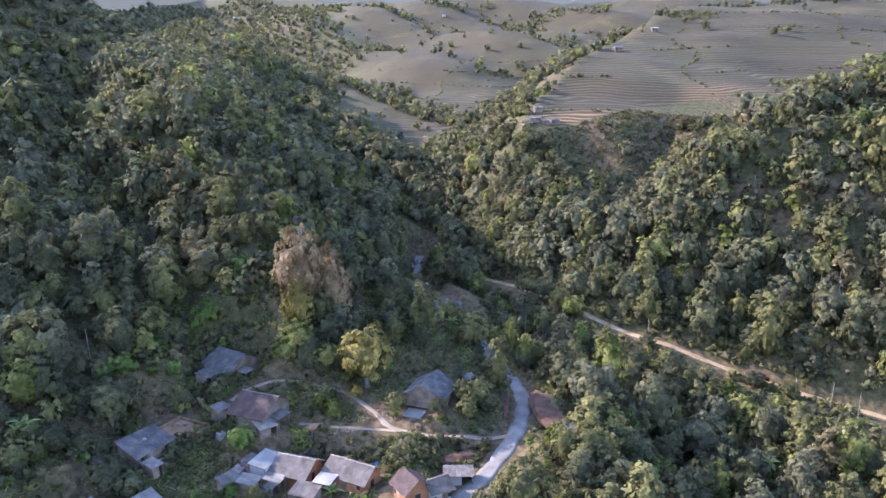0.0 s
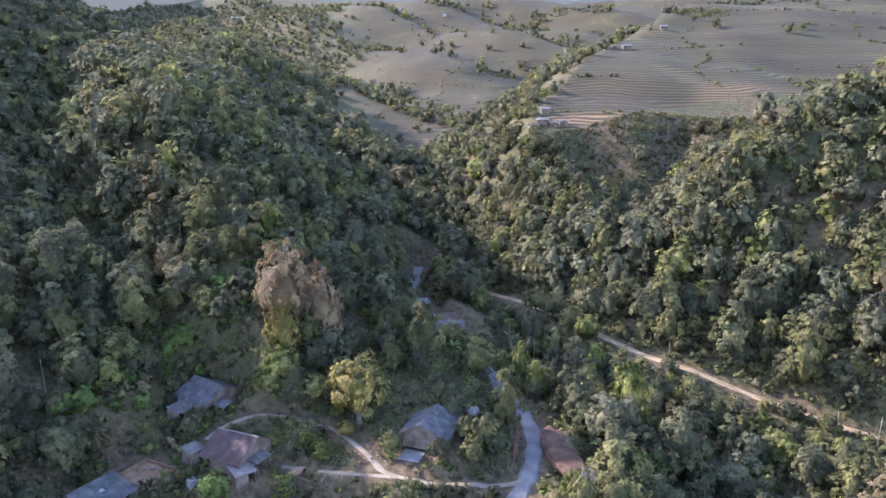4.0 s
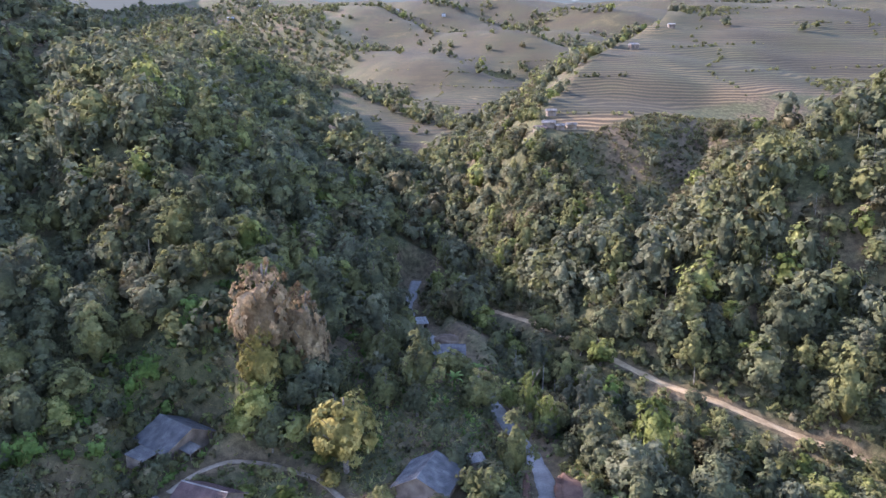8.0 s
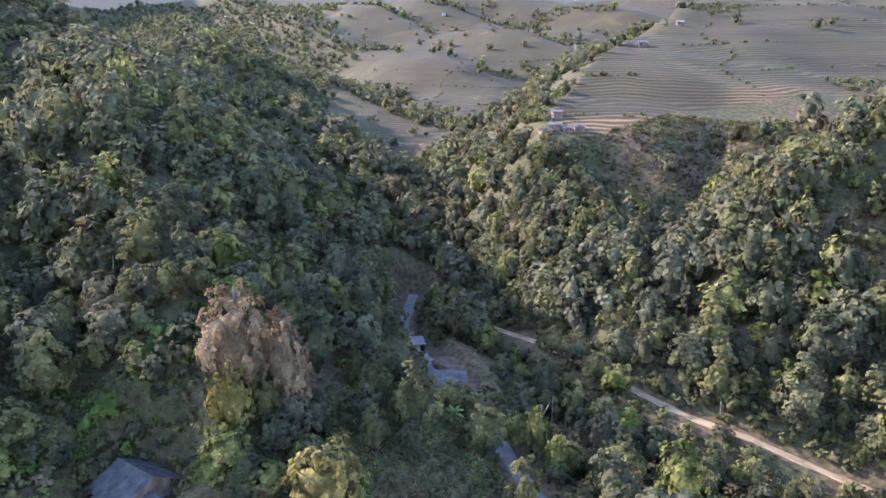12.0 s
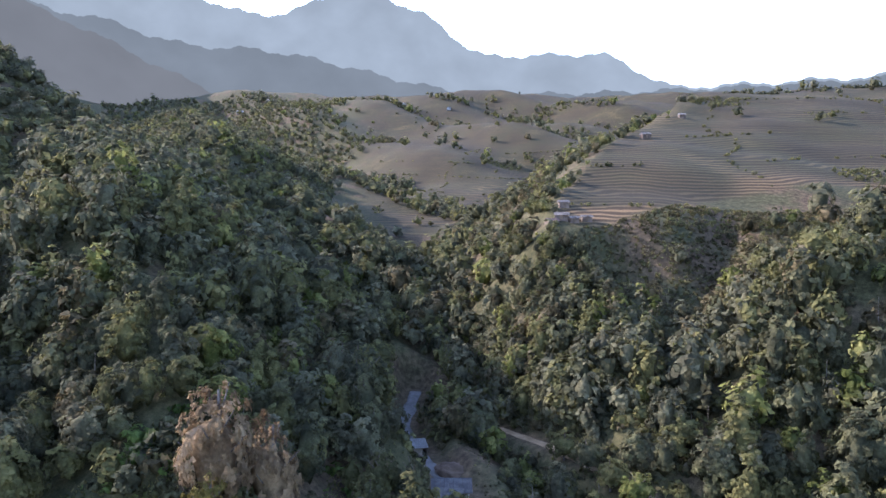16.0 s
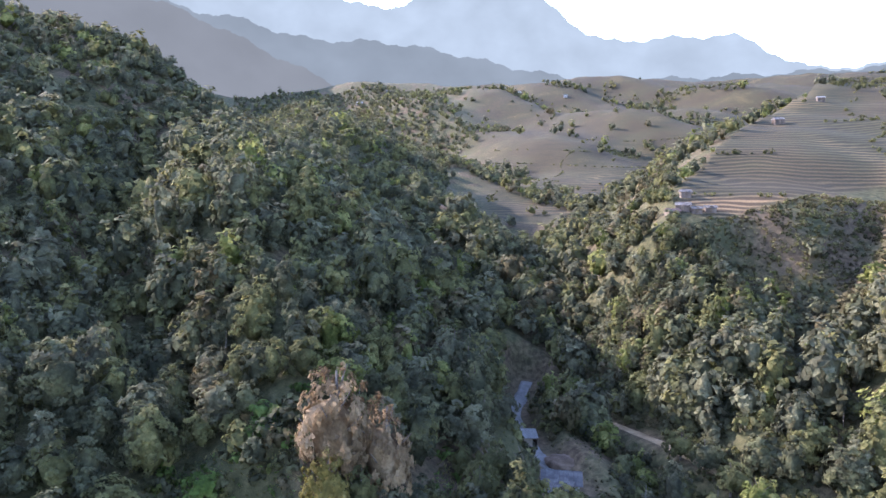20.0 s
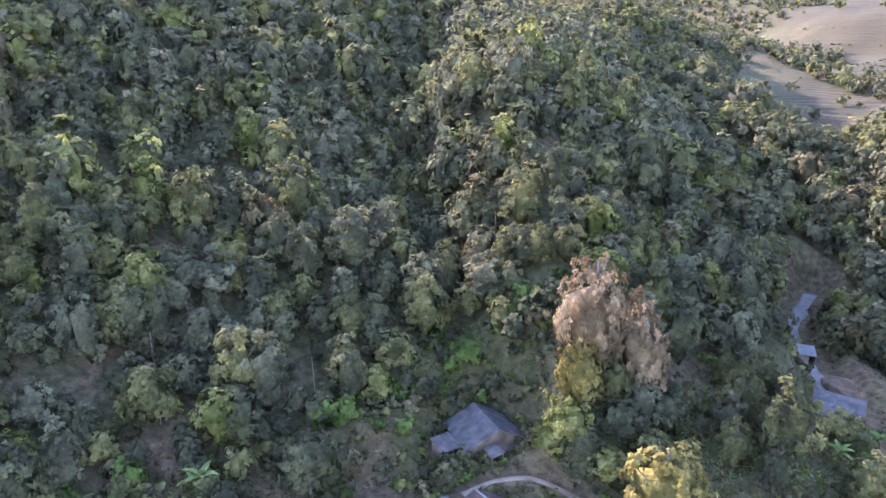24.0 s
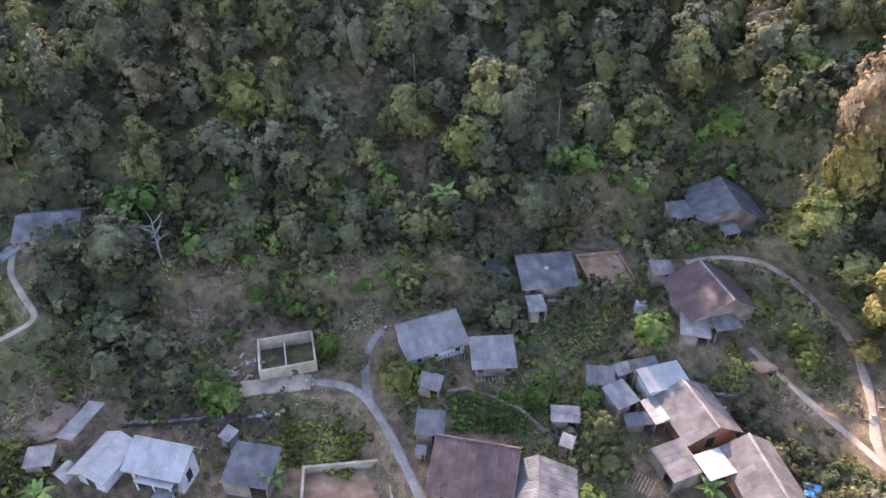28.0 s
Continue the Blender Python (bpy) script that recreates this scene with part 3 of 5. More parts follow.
def under_road(x, y, z, size):
    """Low growth on the banks of the roads."""
    d, zr, side = seg_near(x, y, DIRT_ROAD)
    room = np.clip(zr - z + 0.38 * (d - 3), 1.0, 60)
    size = np.where((side < 0) & (d < 40) & (x > 14), np.minimum(size, room / 1.7), size)
    d, zr, side = seg_near(x, y, MAIN_ROAD)
    room = np.clip(zr - z + 0.38 * (d - 2), 1.0, 60)
    return np.where((d < 16) & (y > 118) & (y < np.where(side > 0, 186, 168)), np.minimum(size, room / 1.7), size)


NEAR = protos(8, 38, 28, 1.3, 0.15, 0.7, True) + protos(6, 38, 28, 1.65, 0.42, 0.7, True) + protos(4, 34, 28, 1.0, 0.0, 0.7, True)
MID = protos(8, 20, 9, 1.2, 0.1) + protos(4, 20, 9, 1.5, 0.4)
BACK = protos(8, 12, 7, 1.15, 0.15, 0.7)
FAR = protos(6, 6, 5, 1.0, 0.1, 0.8)
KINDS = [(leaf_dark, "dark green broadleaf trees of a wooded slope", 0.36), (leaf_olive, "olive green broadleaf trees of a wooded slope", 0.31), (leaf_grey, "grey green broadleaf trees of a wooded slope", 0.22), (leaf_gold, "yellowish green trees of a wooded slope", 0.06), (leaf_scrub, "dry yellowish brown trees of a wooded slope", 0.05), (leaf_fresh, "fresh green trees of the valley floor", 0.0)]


def thin_wood(x, y):
    """1 on the dry hill below the hamlet, where low scrub takes the place of tall trees."""
    return step01(x, 2, 16) * (1 - step01(x, 66, 84)) * step01(y, 186, 204) * (1 - step01(y, 330, 380))


for shapes, r0, r1, gap, big in ((NEAR, 40, 175, 5.3, 8.6), (MID, 175, 245, 5.5, 9.0), (BACK, 245, 330, 6.0, 9.6), (FAR, 330, 760, 7.4, 8.6), (FAR, 760, 1700, 12.5, 9.5)):
    x, y = spots(r0, r1, gap, *((-75, 92) if r1 < 200 else (-50, 92) if r1 < 400 else (-37, 70) if r1 < 800 else (-14, 26)))
    if r0 == 175:
        u, v = rng.uniform(5, 75, 480), rng.uniform(185, 236, 480)
        ok = (wood_mask(u, v) > 0.5) & (np.hypot(u, v) > 175)
        x, y = np.concatenate([x, u[ok]]), np.concatenate([y, v[ok]])
    # as many again where the slope is steep
    steep = np.hypot(ground_z(x + 3, y) - ground_z(x - 3, y), ground_z(x, y + 3) - ground_z(x, y - 3)) / 6
    u, v = x + rng.uniform(-2.5, 2.5, len(x)), y + rng.uniform(-2.5, 2.5, len(x))
    ok = (steep > (0.8 if r0 > 240 else 1.1)) & (wood_mask(u, v) > 0.5)
    x, y = np.concatenate([x, u[ok]]), np.concatenate([y, v[ok]])
    z = ground_z(x, y)
    n = len(x)
    size = big * (0.42 + 0.85 * rng.uniform(size=n) ** 1.2) * np.where(rng.uniform(size=n) < 0.07, 1.35, 1.0)
    size = under_road(x, y, z, size)
    # lower growth along the rim of the fields
    rim = step01(y, 206, 226) * step01(x, 8, 24) * (1 - step01(y, 330, 400)) * (x < 135)
    thin = thin_wood(x, y)
    size = size * (1 - np.maximum(0.45 * rim, 0.34 * thin))
    patch = np.sin(x * 0.05 + 2 * np.sin(y * 0.03)) * np.cos(y * 0.045 + x * 0.02)
    roll = rng.permutation(n) / n * 0.8 + 0.2 * (0.5 + 0.5 * patch)
    roll = np.argsort(np.argsort(roll)) / n
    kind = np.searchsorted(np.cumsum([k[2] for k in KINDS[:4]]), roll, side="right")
    dry = rng.uniform(size=n) < 0.9 * thin
    kind = np.where(dry, rng.choice(6, n, p=(0.16, 0.3, 0.26, 0.08, 0.2, 0.0)), kind)
    floor = (x > 22) & (y < 165) & (seg_near(x, y, DIRT_ROAD)[2] < 0)
    kind = np.where(floor, rng.choice(6, n, p=(0.38, 0.26, 0.14, 0.12, 0.06, 0.04)), kind)
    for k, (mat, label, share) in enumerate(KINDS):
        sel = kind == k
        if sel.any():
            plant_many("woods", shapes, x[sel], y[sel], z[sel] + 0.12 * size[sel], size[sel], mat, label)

# ---- building kit ----
def part(name, bm, material, parent, label=""):
    """Links a bmesh as one mesh object under a thing or a part."""
    me = bpy.data.meshes.new(name)
    bm.to_mesh(me)
    bm.free()
    me.materials.append(material)
    ob = new(name, me)
    ob.parent = parent
    return tagged(ob, label)


def shared(name, me, parent, m, label=""):
    ob = new(name, me)
    ob.parent, ob.matrix_basis = parent, m
    return tagged(ob, label)


def thing(name, x, y, z, ang, label, category, group=""):
    ob = new(name)
    ob.empty_display_size = 0.2
    ob.matrix_basis = pose(x, y, z, 0, 0, ang)
    return tagged(ob, label, category, group)


def box(x0, x1, y0, y1, z0, z1, bevel=0.0):
    bm = bmesh.new()
    bmesh.ops.create_cube(bm, size=1, matrix=Matrix.Translation(((x0 + x1) / 2, (y0 + y1) / 2, (z0 + z1) / 2)) @ Matrix.Diagonal((x1 - x0, y1 - y0, z1 - z0, 1)))
    if bevel:
        bmesh.ops.bevel(bm, geom=bm.edges[:], offset=bevel, segments=1, affect="EDGES")
    return bm


def prism(profile, x0, x1):
    """A closed profile in (y, z), drawn out along x."""
    bm = bmesh.new()
    a = [bm.verts.new((x0, y, z)) for y, z in profile]
    b = [bm.verts.new((x1, y, z)) for y, z in profile]
    bm.faces.new(a)
    bm.faces.new(b[::-1])
    for k in range(len(profile)):
        j = (k + 1) % len(profile)
        bm.faces.new((a[j], a[k], b[k], b[j]))
    bmesh.ops.recalc_face_normals(bm, faces=bm.faces[:])
    return bm


def weathered(name, a, b, c, rough=0.8, metal=0.0, ribs=0.0, spread=0.22):
    """A roof or wall skin: blotched, streaked, each sheet a shade of its own."""
    m, t, p = shader(name, rough, 0.3, metal)
    tc = t.nodes.new("ShaderNodeTexCoord")
    pos = position(t)
    n1, n2 = noise_of(t, 0.5, 6, pos), noise_of(t, 5.0, 5, pos)
    col = ramp(t, n1, [(0.3, a), (0.5, b), (0.74, c)])
    info = t.nodes.new("ShaderNodeObjectInfo")
    own = ramp(t, info.outputs["Random"], [(0.0, (1 - spread,) * 3), (1.0, (1 + spread * 0.5,) * 3)])
    col = blend(t, 1.0, col, own, "MULTIPLY")
    col = blend(t, 1.0, col, ramp(t, n2, [(0.32, (0.84, 0.84, 0.84)), (0.66, (1.06, 1.06, 1.06))]), "MULTIPLY")
    t.links.new(col, p.inputs["Base Color"])
    if ribs:
        w = t.nodes.new("ShaderNodeTexWave")
        w.inputs["Scale"].default_value = ribs
        w.inputs["Distortion"].default_value = 0.0
        t.links.new(tc.outputs["Object"], w.inputs[0])
        # trough shade of the ribs painted into the colour, on top of the bump
        col = blend(t, 1.0, col, ramp(t, w.outputs[1], [(0.1, (0.78, 0.78, 0.78)), (0.6, (1.05, 1.05, 1.05))]), "MULTIPLY")
        t.links.new(col, p.inputs["Base Color"])
        relief(t, p, w.outputs[1], 1.0, 0.1)
    else:
        relief(t, p, n2, 0.4, 0.03)
    return m


roof_grey = weathered("grey_cement_sheet", (0.076, 0.072, 0.071), (0.127, 0.121, 0.118), (0.197, 0.187, 0.174), ribs=1.7)
roof_dark = weathered("dark_cement_sheet", (0.060, 0.061, 0.065), (0.104, 0.103, 0.105), (0.168, 0.163, 0.159), ribs=1.7)
roof_tile = weathered("brown_grey_tile", (0.058, 0.050, 0.045), (0.092, 0.080, 0.072), (0.135, 0.120, 0.110))
roof_maroon = weathered("maroon_metal_sheet", (0.050, 0.032, 0.031), (0.074, 0.046, 0.045), (0.108, 0.074, 0.070), 0.7, 0.0, ribs=1.7, spread=0.2)
roof_white = weathered("pale_metal_sheet", (0.265, 0.265, 0.265), (0.329, 0.326, 0.316), (0.393, 0.381, 0.363), 0.45, 0.2, ribs=1.7, spread=0.1)
roof_pale = weathered("silvery_sheet", (0.136, 0.133, 0.130), (0.191, 0.185, 0.178), (0.255, 0.245, 0.231), 0.55, 0.15, ribs=1.7)
roof_thatch = weathered("grey_thatch", (0.098, 0.091, 0.084), (0.154, 0.140, 0.126), (0.224, 0.210, 0.189), 0.95)
wall_earth = weathered("rammed_earth", (0.135, 0.080, 0.045), (0.2, 0.124, 0.073), (0.27, 0.182, 0.115), 0.95)
wall_wood = weathered("grey_boards", (0.09, 0.07, 0.055), (0.16, 0.125, 0.1), (0.25, 0.2, 0.165), 0.9)
wall_plaster = weathered("dirty_white_plaster", (0.268, 0.261, 0.255), (0.370, 0.363, 0.351), (0.433, 0.428, 0.415), 0.9, spread=0.05)
wall_orange = weathered("orange_brick_earth", (0.252, 0.105, 0.049), (0.336, 0.154, 0.077), (0.385, 0.210, 0.119), 0.95)
wall_block = weathered("pale_earth_block", (0.17, 0.135, 0.095), (0.25, 0.205, 0.15), (0.34, 0.285, 0.215), 0.95)
mat_wood = weathered("bare_timber", (0.12, 0.085, 0.06), (0.2, 0.15, 0.11), (0.33, 0.26, 0.2), 0.9)
mat_blue = weathered("blue_sheet", (0.020, 0.070, 0.200), (0.035, 0.120, 0.300), (0.100, 0.210, 0.375), 0.6)
# near-black panel colour stands in for the dim inside; walls are not cut
mat_dark = weathered("painted_opening", (0.012, 0.012, 0.012), (0.02, 0.02, 0.02), (0.03, 0.028, 0.025), 0.9)
mat_concrete = weathered("yard_concrete", (0.162, 0.158, 0.149), (0.216, 0.211, 0.198), (0.270, 0.261, 0.247), 0.9, spread=0.05)
mat_stone = weathered("field_stone", (0.096, 0.090, 0.084), (0.156, 0.147, 0.138), (0.228, 0.216, 0.204), 0.9)


def sheet_mesh(material):
    bm = box(0, 1, 0, 1, -0.5, 0.5)
    me = bpy.data.meshes.new("roof_sheet")
    bm.to_mesh(me)
    bm.free()
    me.materials.append(material)
    return me


SHEETS = {}


def roof_plane(roof, material, x0, x1, y_top, z_top, y_low, z_low, r, wide=1.0, long=1.5, thick=0.035):
    """Sheets laid in courses from the eave to the ridge, each a little askew."""
    if material not in SHEETS:
        SHEETS[material] = sheet_mesh(material)
    run, drop = y_low - y_top, z_low - z_top
    slope_len = math.hypot(run, drop)
    nu, nv = max(2, round((x1 - x0) / wide)), max(1, round(slope_len / long))
    su, sv = (x1 - x0) / nu, slope_len / nv
    down = Vector((0, run, drop)).normalized()
    side = Vector((1, 0, 0)) if run < 0 else Vector((-1, 0, 0))
    up = side.cross(-down) if run < 0 else side.cross(-down)
    up = up if up.z > 0 else -up
    for j in range(nv):
        for i in range(nu):
            base = Vector((x0 + su * i, y_low, z_low)) - down * sv * j + up * (0.05 + 0.012 * (j % 2) + r.uniform(0, 0.012))
            if run < 0:
                axes = Matrix((Vector((1, 0, 0)), -down, Vector((1, 0, 0)).cross(-down))).transposed()
            else:
                base.x = x0 + su * (i + 1)
                axes = Matrix((Vector((-1, 0, 0)), -down, Vector((-1, 0, 0)).cross(-down))).transposed()
            m = Matrix.Translation(base) @ axes.to_4x4() @ pose(0, 0, 0, r.uniform(-0.7, 0.7), r.uniform(-0.5, 0.5), r.uniform(-0.6, 0.6)) @ Matrix.Diagonal((su * 0.985, sv * 1.04, thick, 1))
            shared("roof_sheet", SHEETS[material], roof, m)


def roof_slab(profile_top, x0, x1, thick=0.08):
    lower = [(y, z - thick) for y, z in reversed(profile_top)]
    return prism(profile_top + lower, x0, x1)


def fit_opening(name, parent, material, face, u, z, w, h, front, x_end, label=""):
    """A door or window set 3 cm proud of a wall, in a timber frame."""
    if face == "front":
        body = box(u - w / 2, u + w / 2, front - 0.04, front + 0.02, z, z + h)
        rim = box(u - w / 2 - 0.08, u + w / 2 + 0.08, front - 0.03, front + 0.02, z + h, z + h + 0.09)
    else:
        body = box(x_end - 0.02, x_end + 0.04, u - w / 2, u + w / 2, z, z + h)
        rim = box(x_end - 0.02, x_end + 0.03, u - w / 2 - 0.08, u + w / 2 + 0.08, z + h, z + h + 0.09)
    ob = part(name, body, material, parent, label)
    part("lintel", rim, mat_wood, ob)
    return ob


def house(x, y, g, ang, long, front, back, eave, rise, roof_m, wall_m, label, over=0.75, ends=None, openings=True):
    """A gabled house. Its ridge runs along its own x; front and back are the runs from the ridge to each eave."""
    r = random.Random(int(x * 31 + y * 17))
    h = thing("house", x, y, g, ang, label, "house", "village houses")
    hx = long / 2
    fy, by = -front + over, max(back - over, 0.3)
    zf = eave + rise * over / front
    zb = eave + rise * (1 - by / max(back, 0.4)) if back > 1.2 else eave + rise * 0.55
    top = eave + rise - 0.1
    part("wall", prism([(fy, -0.8), (fy, zf - 0.1), (0, top), (by, zb - 0.1), (by, -0.8)], -hx + over, hx - over), wall_m, h)
    z_back = eave if back > 1.2 else eave + rise * 0.5
    roof = part("roof", roof_slab([(-front, eave), (0, eave + rise), (back, z_back)], -hx, hx), mat_wood, h)
    roof_plane(roof, roof_m, -hx, hx, 0, eave + rise, -front, eave, r)
    roof_plane(roof, roof_m, -hx, hx, 0, eave + rise, back, z_back, r)
    part("ridge_cap", prism([(-0.22, eave + rise + 0.02), (0, eave + rise + 0.15), (0.22, eave + rise + 0.02), (0, eave + rise + 0.09)], -hx - 0.03, hx + 0.03), ends or roof_m, roof)
    if openings:
        fit_opening("door", h, mat_wood, "front", r.uniform(-0.2, 0.2) * long, 0.0, 1.3, 2.0, fy, 0)
        for u in (-0.3, 0.32):
            fit_opening("window", h, mat_dark, "front", u * long, 0.95, 0.8, 0.9, fy, 0)
        fit_opening("door", h, mat_dark, "end", (fy + by) / 2, 0.0, 1.2, 2.0, 0, hx - over)
        for end in (-hx, hx):
            part("barge_board", prism([(-front, eave - 0.1), (0, eave + rise - 0.12), (0, eave + rise + 0.04), (-front, eave + 0.05)], end - 0.03, end + 0.03), mat_wood, roof)
    return h


def shed(x, y, g, ang, long, wide, high, low, roof_m, label, walls=None, category="shed", name="shed"):
    """A lean-to: one roof pitch on posts; x along it, its high side towards +y."""
    r = random.Random(int(x * 13 + y * 7))
    s = thing(name, x, y, g, ang, label, category, "sheds and lean-tos")
    hx, hy = long / 2, wide / 2
    roof = part("roof", roof_slab([(-hy, low), (hy, high)], -hx, hx, 0.06), mat_wood, s)
    roof_plane(roof, roof_m, -hx, hx, hy, high, -hy, low, r, 0.95, 1.4)
    for px, py in ((-1, -1), (1, -1), (-1, 1), (1, 1)):
        top = (low if py < 0 else high) - 0.06
        part("post", box(px * (hx - 0.25) - 0.07, px * (hx - 0.25) + 0.07, py * (hy - 0.25) - 0.07, py * (hy - 0.25) + 0.07, -0.9, top - 0.02, 0.015), mat_wood, s)
    if walls:
        part("wall", box(-hx + 0.32, hx - 0.32, hy - 0.36, hy - 0.28, -0.6, high - 0.28), walls, s)
        part("wall", prism([(-hy + 0.34, -0.6), (-hy + 0.34, low - 0.08), (hy - 0.37, high - 0.28), (hy - 0.37, -0.6)], -hx + 0.3, -hx + 0.38), walls, s)
        part("wall", prism([(-hy + 0.34, -0.6), (-hy + 0.34, low - 0.08), (hy - 0.37, high - 0.28), (hy - 0.37, -0.6)], hx - 0.38, hx - 0.3), walls, s)
        part("wall", box(-hx + 0.4, hx * 0.2, -hy + 0.26, -hy + 0.34, -0.6, low - 0.12), walls, s)
    return s


# ---- the village: upper row ----
house(-55.4, 109.3, 1.0, -36, 11.4, 6.6, 5.9, 2.3, 3.1, roof_dark, wall_wood, "old wooden house under a steep dark grey roof, by the woods")
house(-43.2, 89.7, -2.2, -23, 10.6, 6.4, 5.6, 2.2, 3.3, roof_maroon, wall_wood, "wooden house under a faded maroon roof beside the footpath", ends=roof_pale)
h3 = house(-66.4, 73.9, -3.3, 61, 9.8, 6.6, 1.0, 2.4, 2.2, roof_dark, wall_wood, "long house under a dark slate grey roof with one skylight")
part("skylight", box(-0.45, 0.25, -3.6, -2.9, 3.86, 4.15), roof_white, h3, "bright white skylight pane")
house(-68.6, 50.7, -7.4, 76, 10.6, 6.1, 1.8, 2.5, 2.3, roof_pale, wall_plaster, "house under a pale silvery sheet roof above the lane")
house(-59.2, 56.7, -7.4, 58, 7.0, 5.0, 1.2, 2.4, 2.0, roof_pale, wall_wood, "small house under a pale grey roof over a garden")
# lower row
house(-45.1, 42.8, -9.4, 42, 11.6, 7.2, 2.6, 2.5, 3.0, roof_maroon, wall_wood, "broad house under a large rusty maroon sheet roof", ends=roof_maroon)
house(-36.6, 46.2, -10.0, -43, 7.2, 4.0, 5.3, 2.8, 2.2, roof_dark, wall_block, "low house under a blue grey sheet roof")
house(-31.5, 72.7, -8.6, -20, 9.4, 4.7, 4.3, 2.5, 2.4, roof_tile, wall_orange, "long house with a brown grey tiled roof and an orange gable", ends=roof_pale)
house(-19.2, 70.7, -8.6, -28, 11.4, 4.2, 3.8, 2.5, 2.4, roof_tile, wall_orange, "long earth house with a weathered grey tiled roof", ends=roof_pale)
house(-75.4, 1.3, -9.8, -56, 7.6, 3.0, 2.9, 2.5, 1.3, roof_white, wall_plaster, "narrow white plastered house under a pale blue sheet roof", ends=roof_white)
h14 = house(-71.6, 8.7, -10.6, 41, 9.0, 4.4, 1.3, 3.2, 2.0, roof_white, wall_plaster, "white plastered house under a pale blue sheet roof", ends=roof_white)
part("canopy", box(-2.2, 3.4, -5.2, -3.9, 2.55, 2.7, 0.02), mat_concrete, h14, "grey concrete porch canopy")
for px in (-2.0, 0.6, 3.2):
    part("porch_post", box(px - 0.1, px + 0.1, -5.1, -4.9, -0.8, 2.55), wall_plaster, h14)
house(-119.4, 7.6, 2.6, 62, 10.6, 4.8, 4.6, 2.5, 2.2, roof_dark, wall_wood, "house under a dark grey roof at the edge of the woods")
# beyond the paths
house(-3.0, 93.4, 0.4, 70, 10.6, 5.8, 5.2, 2.2, 2.9, roof_dark, wall_wood, "house under a steep grey roof among trees by the road")
house(2.1, 157.0, 0.6, 0, 9.4, 4.6, 2.6, 3.4, 1.5, roof_dark, wall_plaster, "roadside house with a flat grey roof and pale walls")
house(-6.5, 62.4, -7.2, -57, 6.4, 3.4, 3.6, 2.9, 2.4, roof_maroon, wall_orange, "small red brown house under a steep dark roof by the road")
house(-1.4, 63.2, -7.8, 30, 5.6, 3.0, 2.8, 2.8, 1.6, roof_tile, wall_plaster, "small pale house under a dusty tiled roof by the road")

# ---- sheds and lean-tos ----
shed(-59.6, 101.6, 0.8, 66, 4.2, 4.6, 2.9, 2.2, roof_grey, "grey sheet-roofed shed beside an old house", wall_wood)
shed(-51.8, 104.6, 1.0, -36, 6.4, 2.6, 2.6, 2.0, roof_grey, "low grey porch roof before an old house")
shed(-61.5, 110.5, 1.6, 60, 3.6, 2.6, 2.6, 2.1, roof_dark, "small dark lean-to at the back of a house", wall_wood)
shed(-52.4, 88.4, -2.0, 54, 3.8, 3.4, 2.7, 2.3, roof_grey, "small grey-roofed shed above a slope", wall_wood)
shed(-38.6, 86.6, -3.0, 66, 4.4, 4.0, 2.9, 2.3, roof_pale, "pale lean-to joined to a maroon-roofed house")
shed(-40.6, 82.4, -3.2, 40, 4.6, 4.4, 2.7, 2.0, roof_thatch, "patched grey lean-to over a yard", wall_wood)
shed(-70.8, 67.4, -3.6, 61, 3.4, 3.8, 2.7, 2.2, roof_dark, "dark grey annex at the end of a long house", wall_wood)
shed(-60.0, 66.8, -4.0, 61, 3.0, 3.6, 2.4, 1.9, roof_pale, "small pale lean-to before a house", wall_wood)
shed(-38.4, 73.2, -8.5, 70, 7.0, 4.4, 4.2, 3.6, roof_white, "whitish sheet roof behind a tiled house", wall_plaster)
blue_shed = shed(-28.2, 64.0, -9.2, -18, 5.8, 4.6, 3.2, 2.6, roof_tile, "weathered board shed with a strip of blue sheet", wall_wood)
part("panel", box(-2.66, -2.6, -1.9, 1.8, 0.2, 1.5), mat_blue, blue_shed, "faded blue sheet panel")
shed(-24.6, 67.0, -9.0, -19, 4.2, 4.0, 3.4, 3.2, roof_white, "bright white sheet roof between two houses")
shed(-44.2, 65.8, -7.4, 49, 4.4, 3.4, 3.0, 2.4, roof_grey, "grey sheet-roofed shed above a garden", wall_wood)
shed(-40.0, 65.6, -7.6, 81, 4.0, 4.2, 3.0, 2.4, roof_pale, "pale sheet-roofed shed beside a garden", wall_wood)
shed(-41.6, 72.6, -6.9, 68, 4.4, 2.2, 2.9, 2.3, roof_dark, "dark shed behind a whitish roof", wall_wood)
shed(-35.6, 68.2, -8.4, -20, 4.6, 2.2, 2.6, 2.1, roof_pale, "narrow pale lean-to along a house")
shed(-36.0, 65.6, -8.6, 60, 4.6, 2.0, 2.3, 1.9, roof_dark, "narrow dark lean-to beside a pale shed", wall_wood)
shed(-43.4, 70.0, -7.2, 75, 3.0, 2.0, 2.3, 1.9, roof_thatch, "patched grey hut between two sheds", wall_wood)
shed(-42.6, 57.0, -7.8, 49, 4.2, 2.6, 2.3, 1.8, roof_thatch, "sagging grey shed among bushes", wall_wood)
shed(-39.4, 54.4, -8.4, 30, 2.0, 2.2, 2.0, 1.7, roof_pale, "tiny pale-roofed hut by a garden wall", wall_wood)
shed(-63.4, 17.4, -12.0, 44, 6.8, 6.2, 4.0, 3.0, roof_dark, "wide grey sheet roof over an open barn", wall_wood, "barn", "barn")
shed(-82.8, 0.4, -8.3, -53, 7.0, 2.9, 2.7, 2.3, roof_pale, "long patchy shed roof with a gap in it", None)
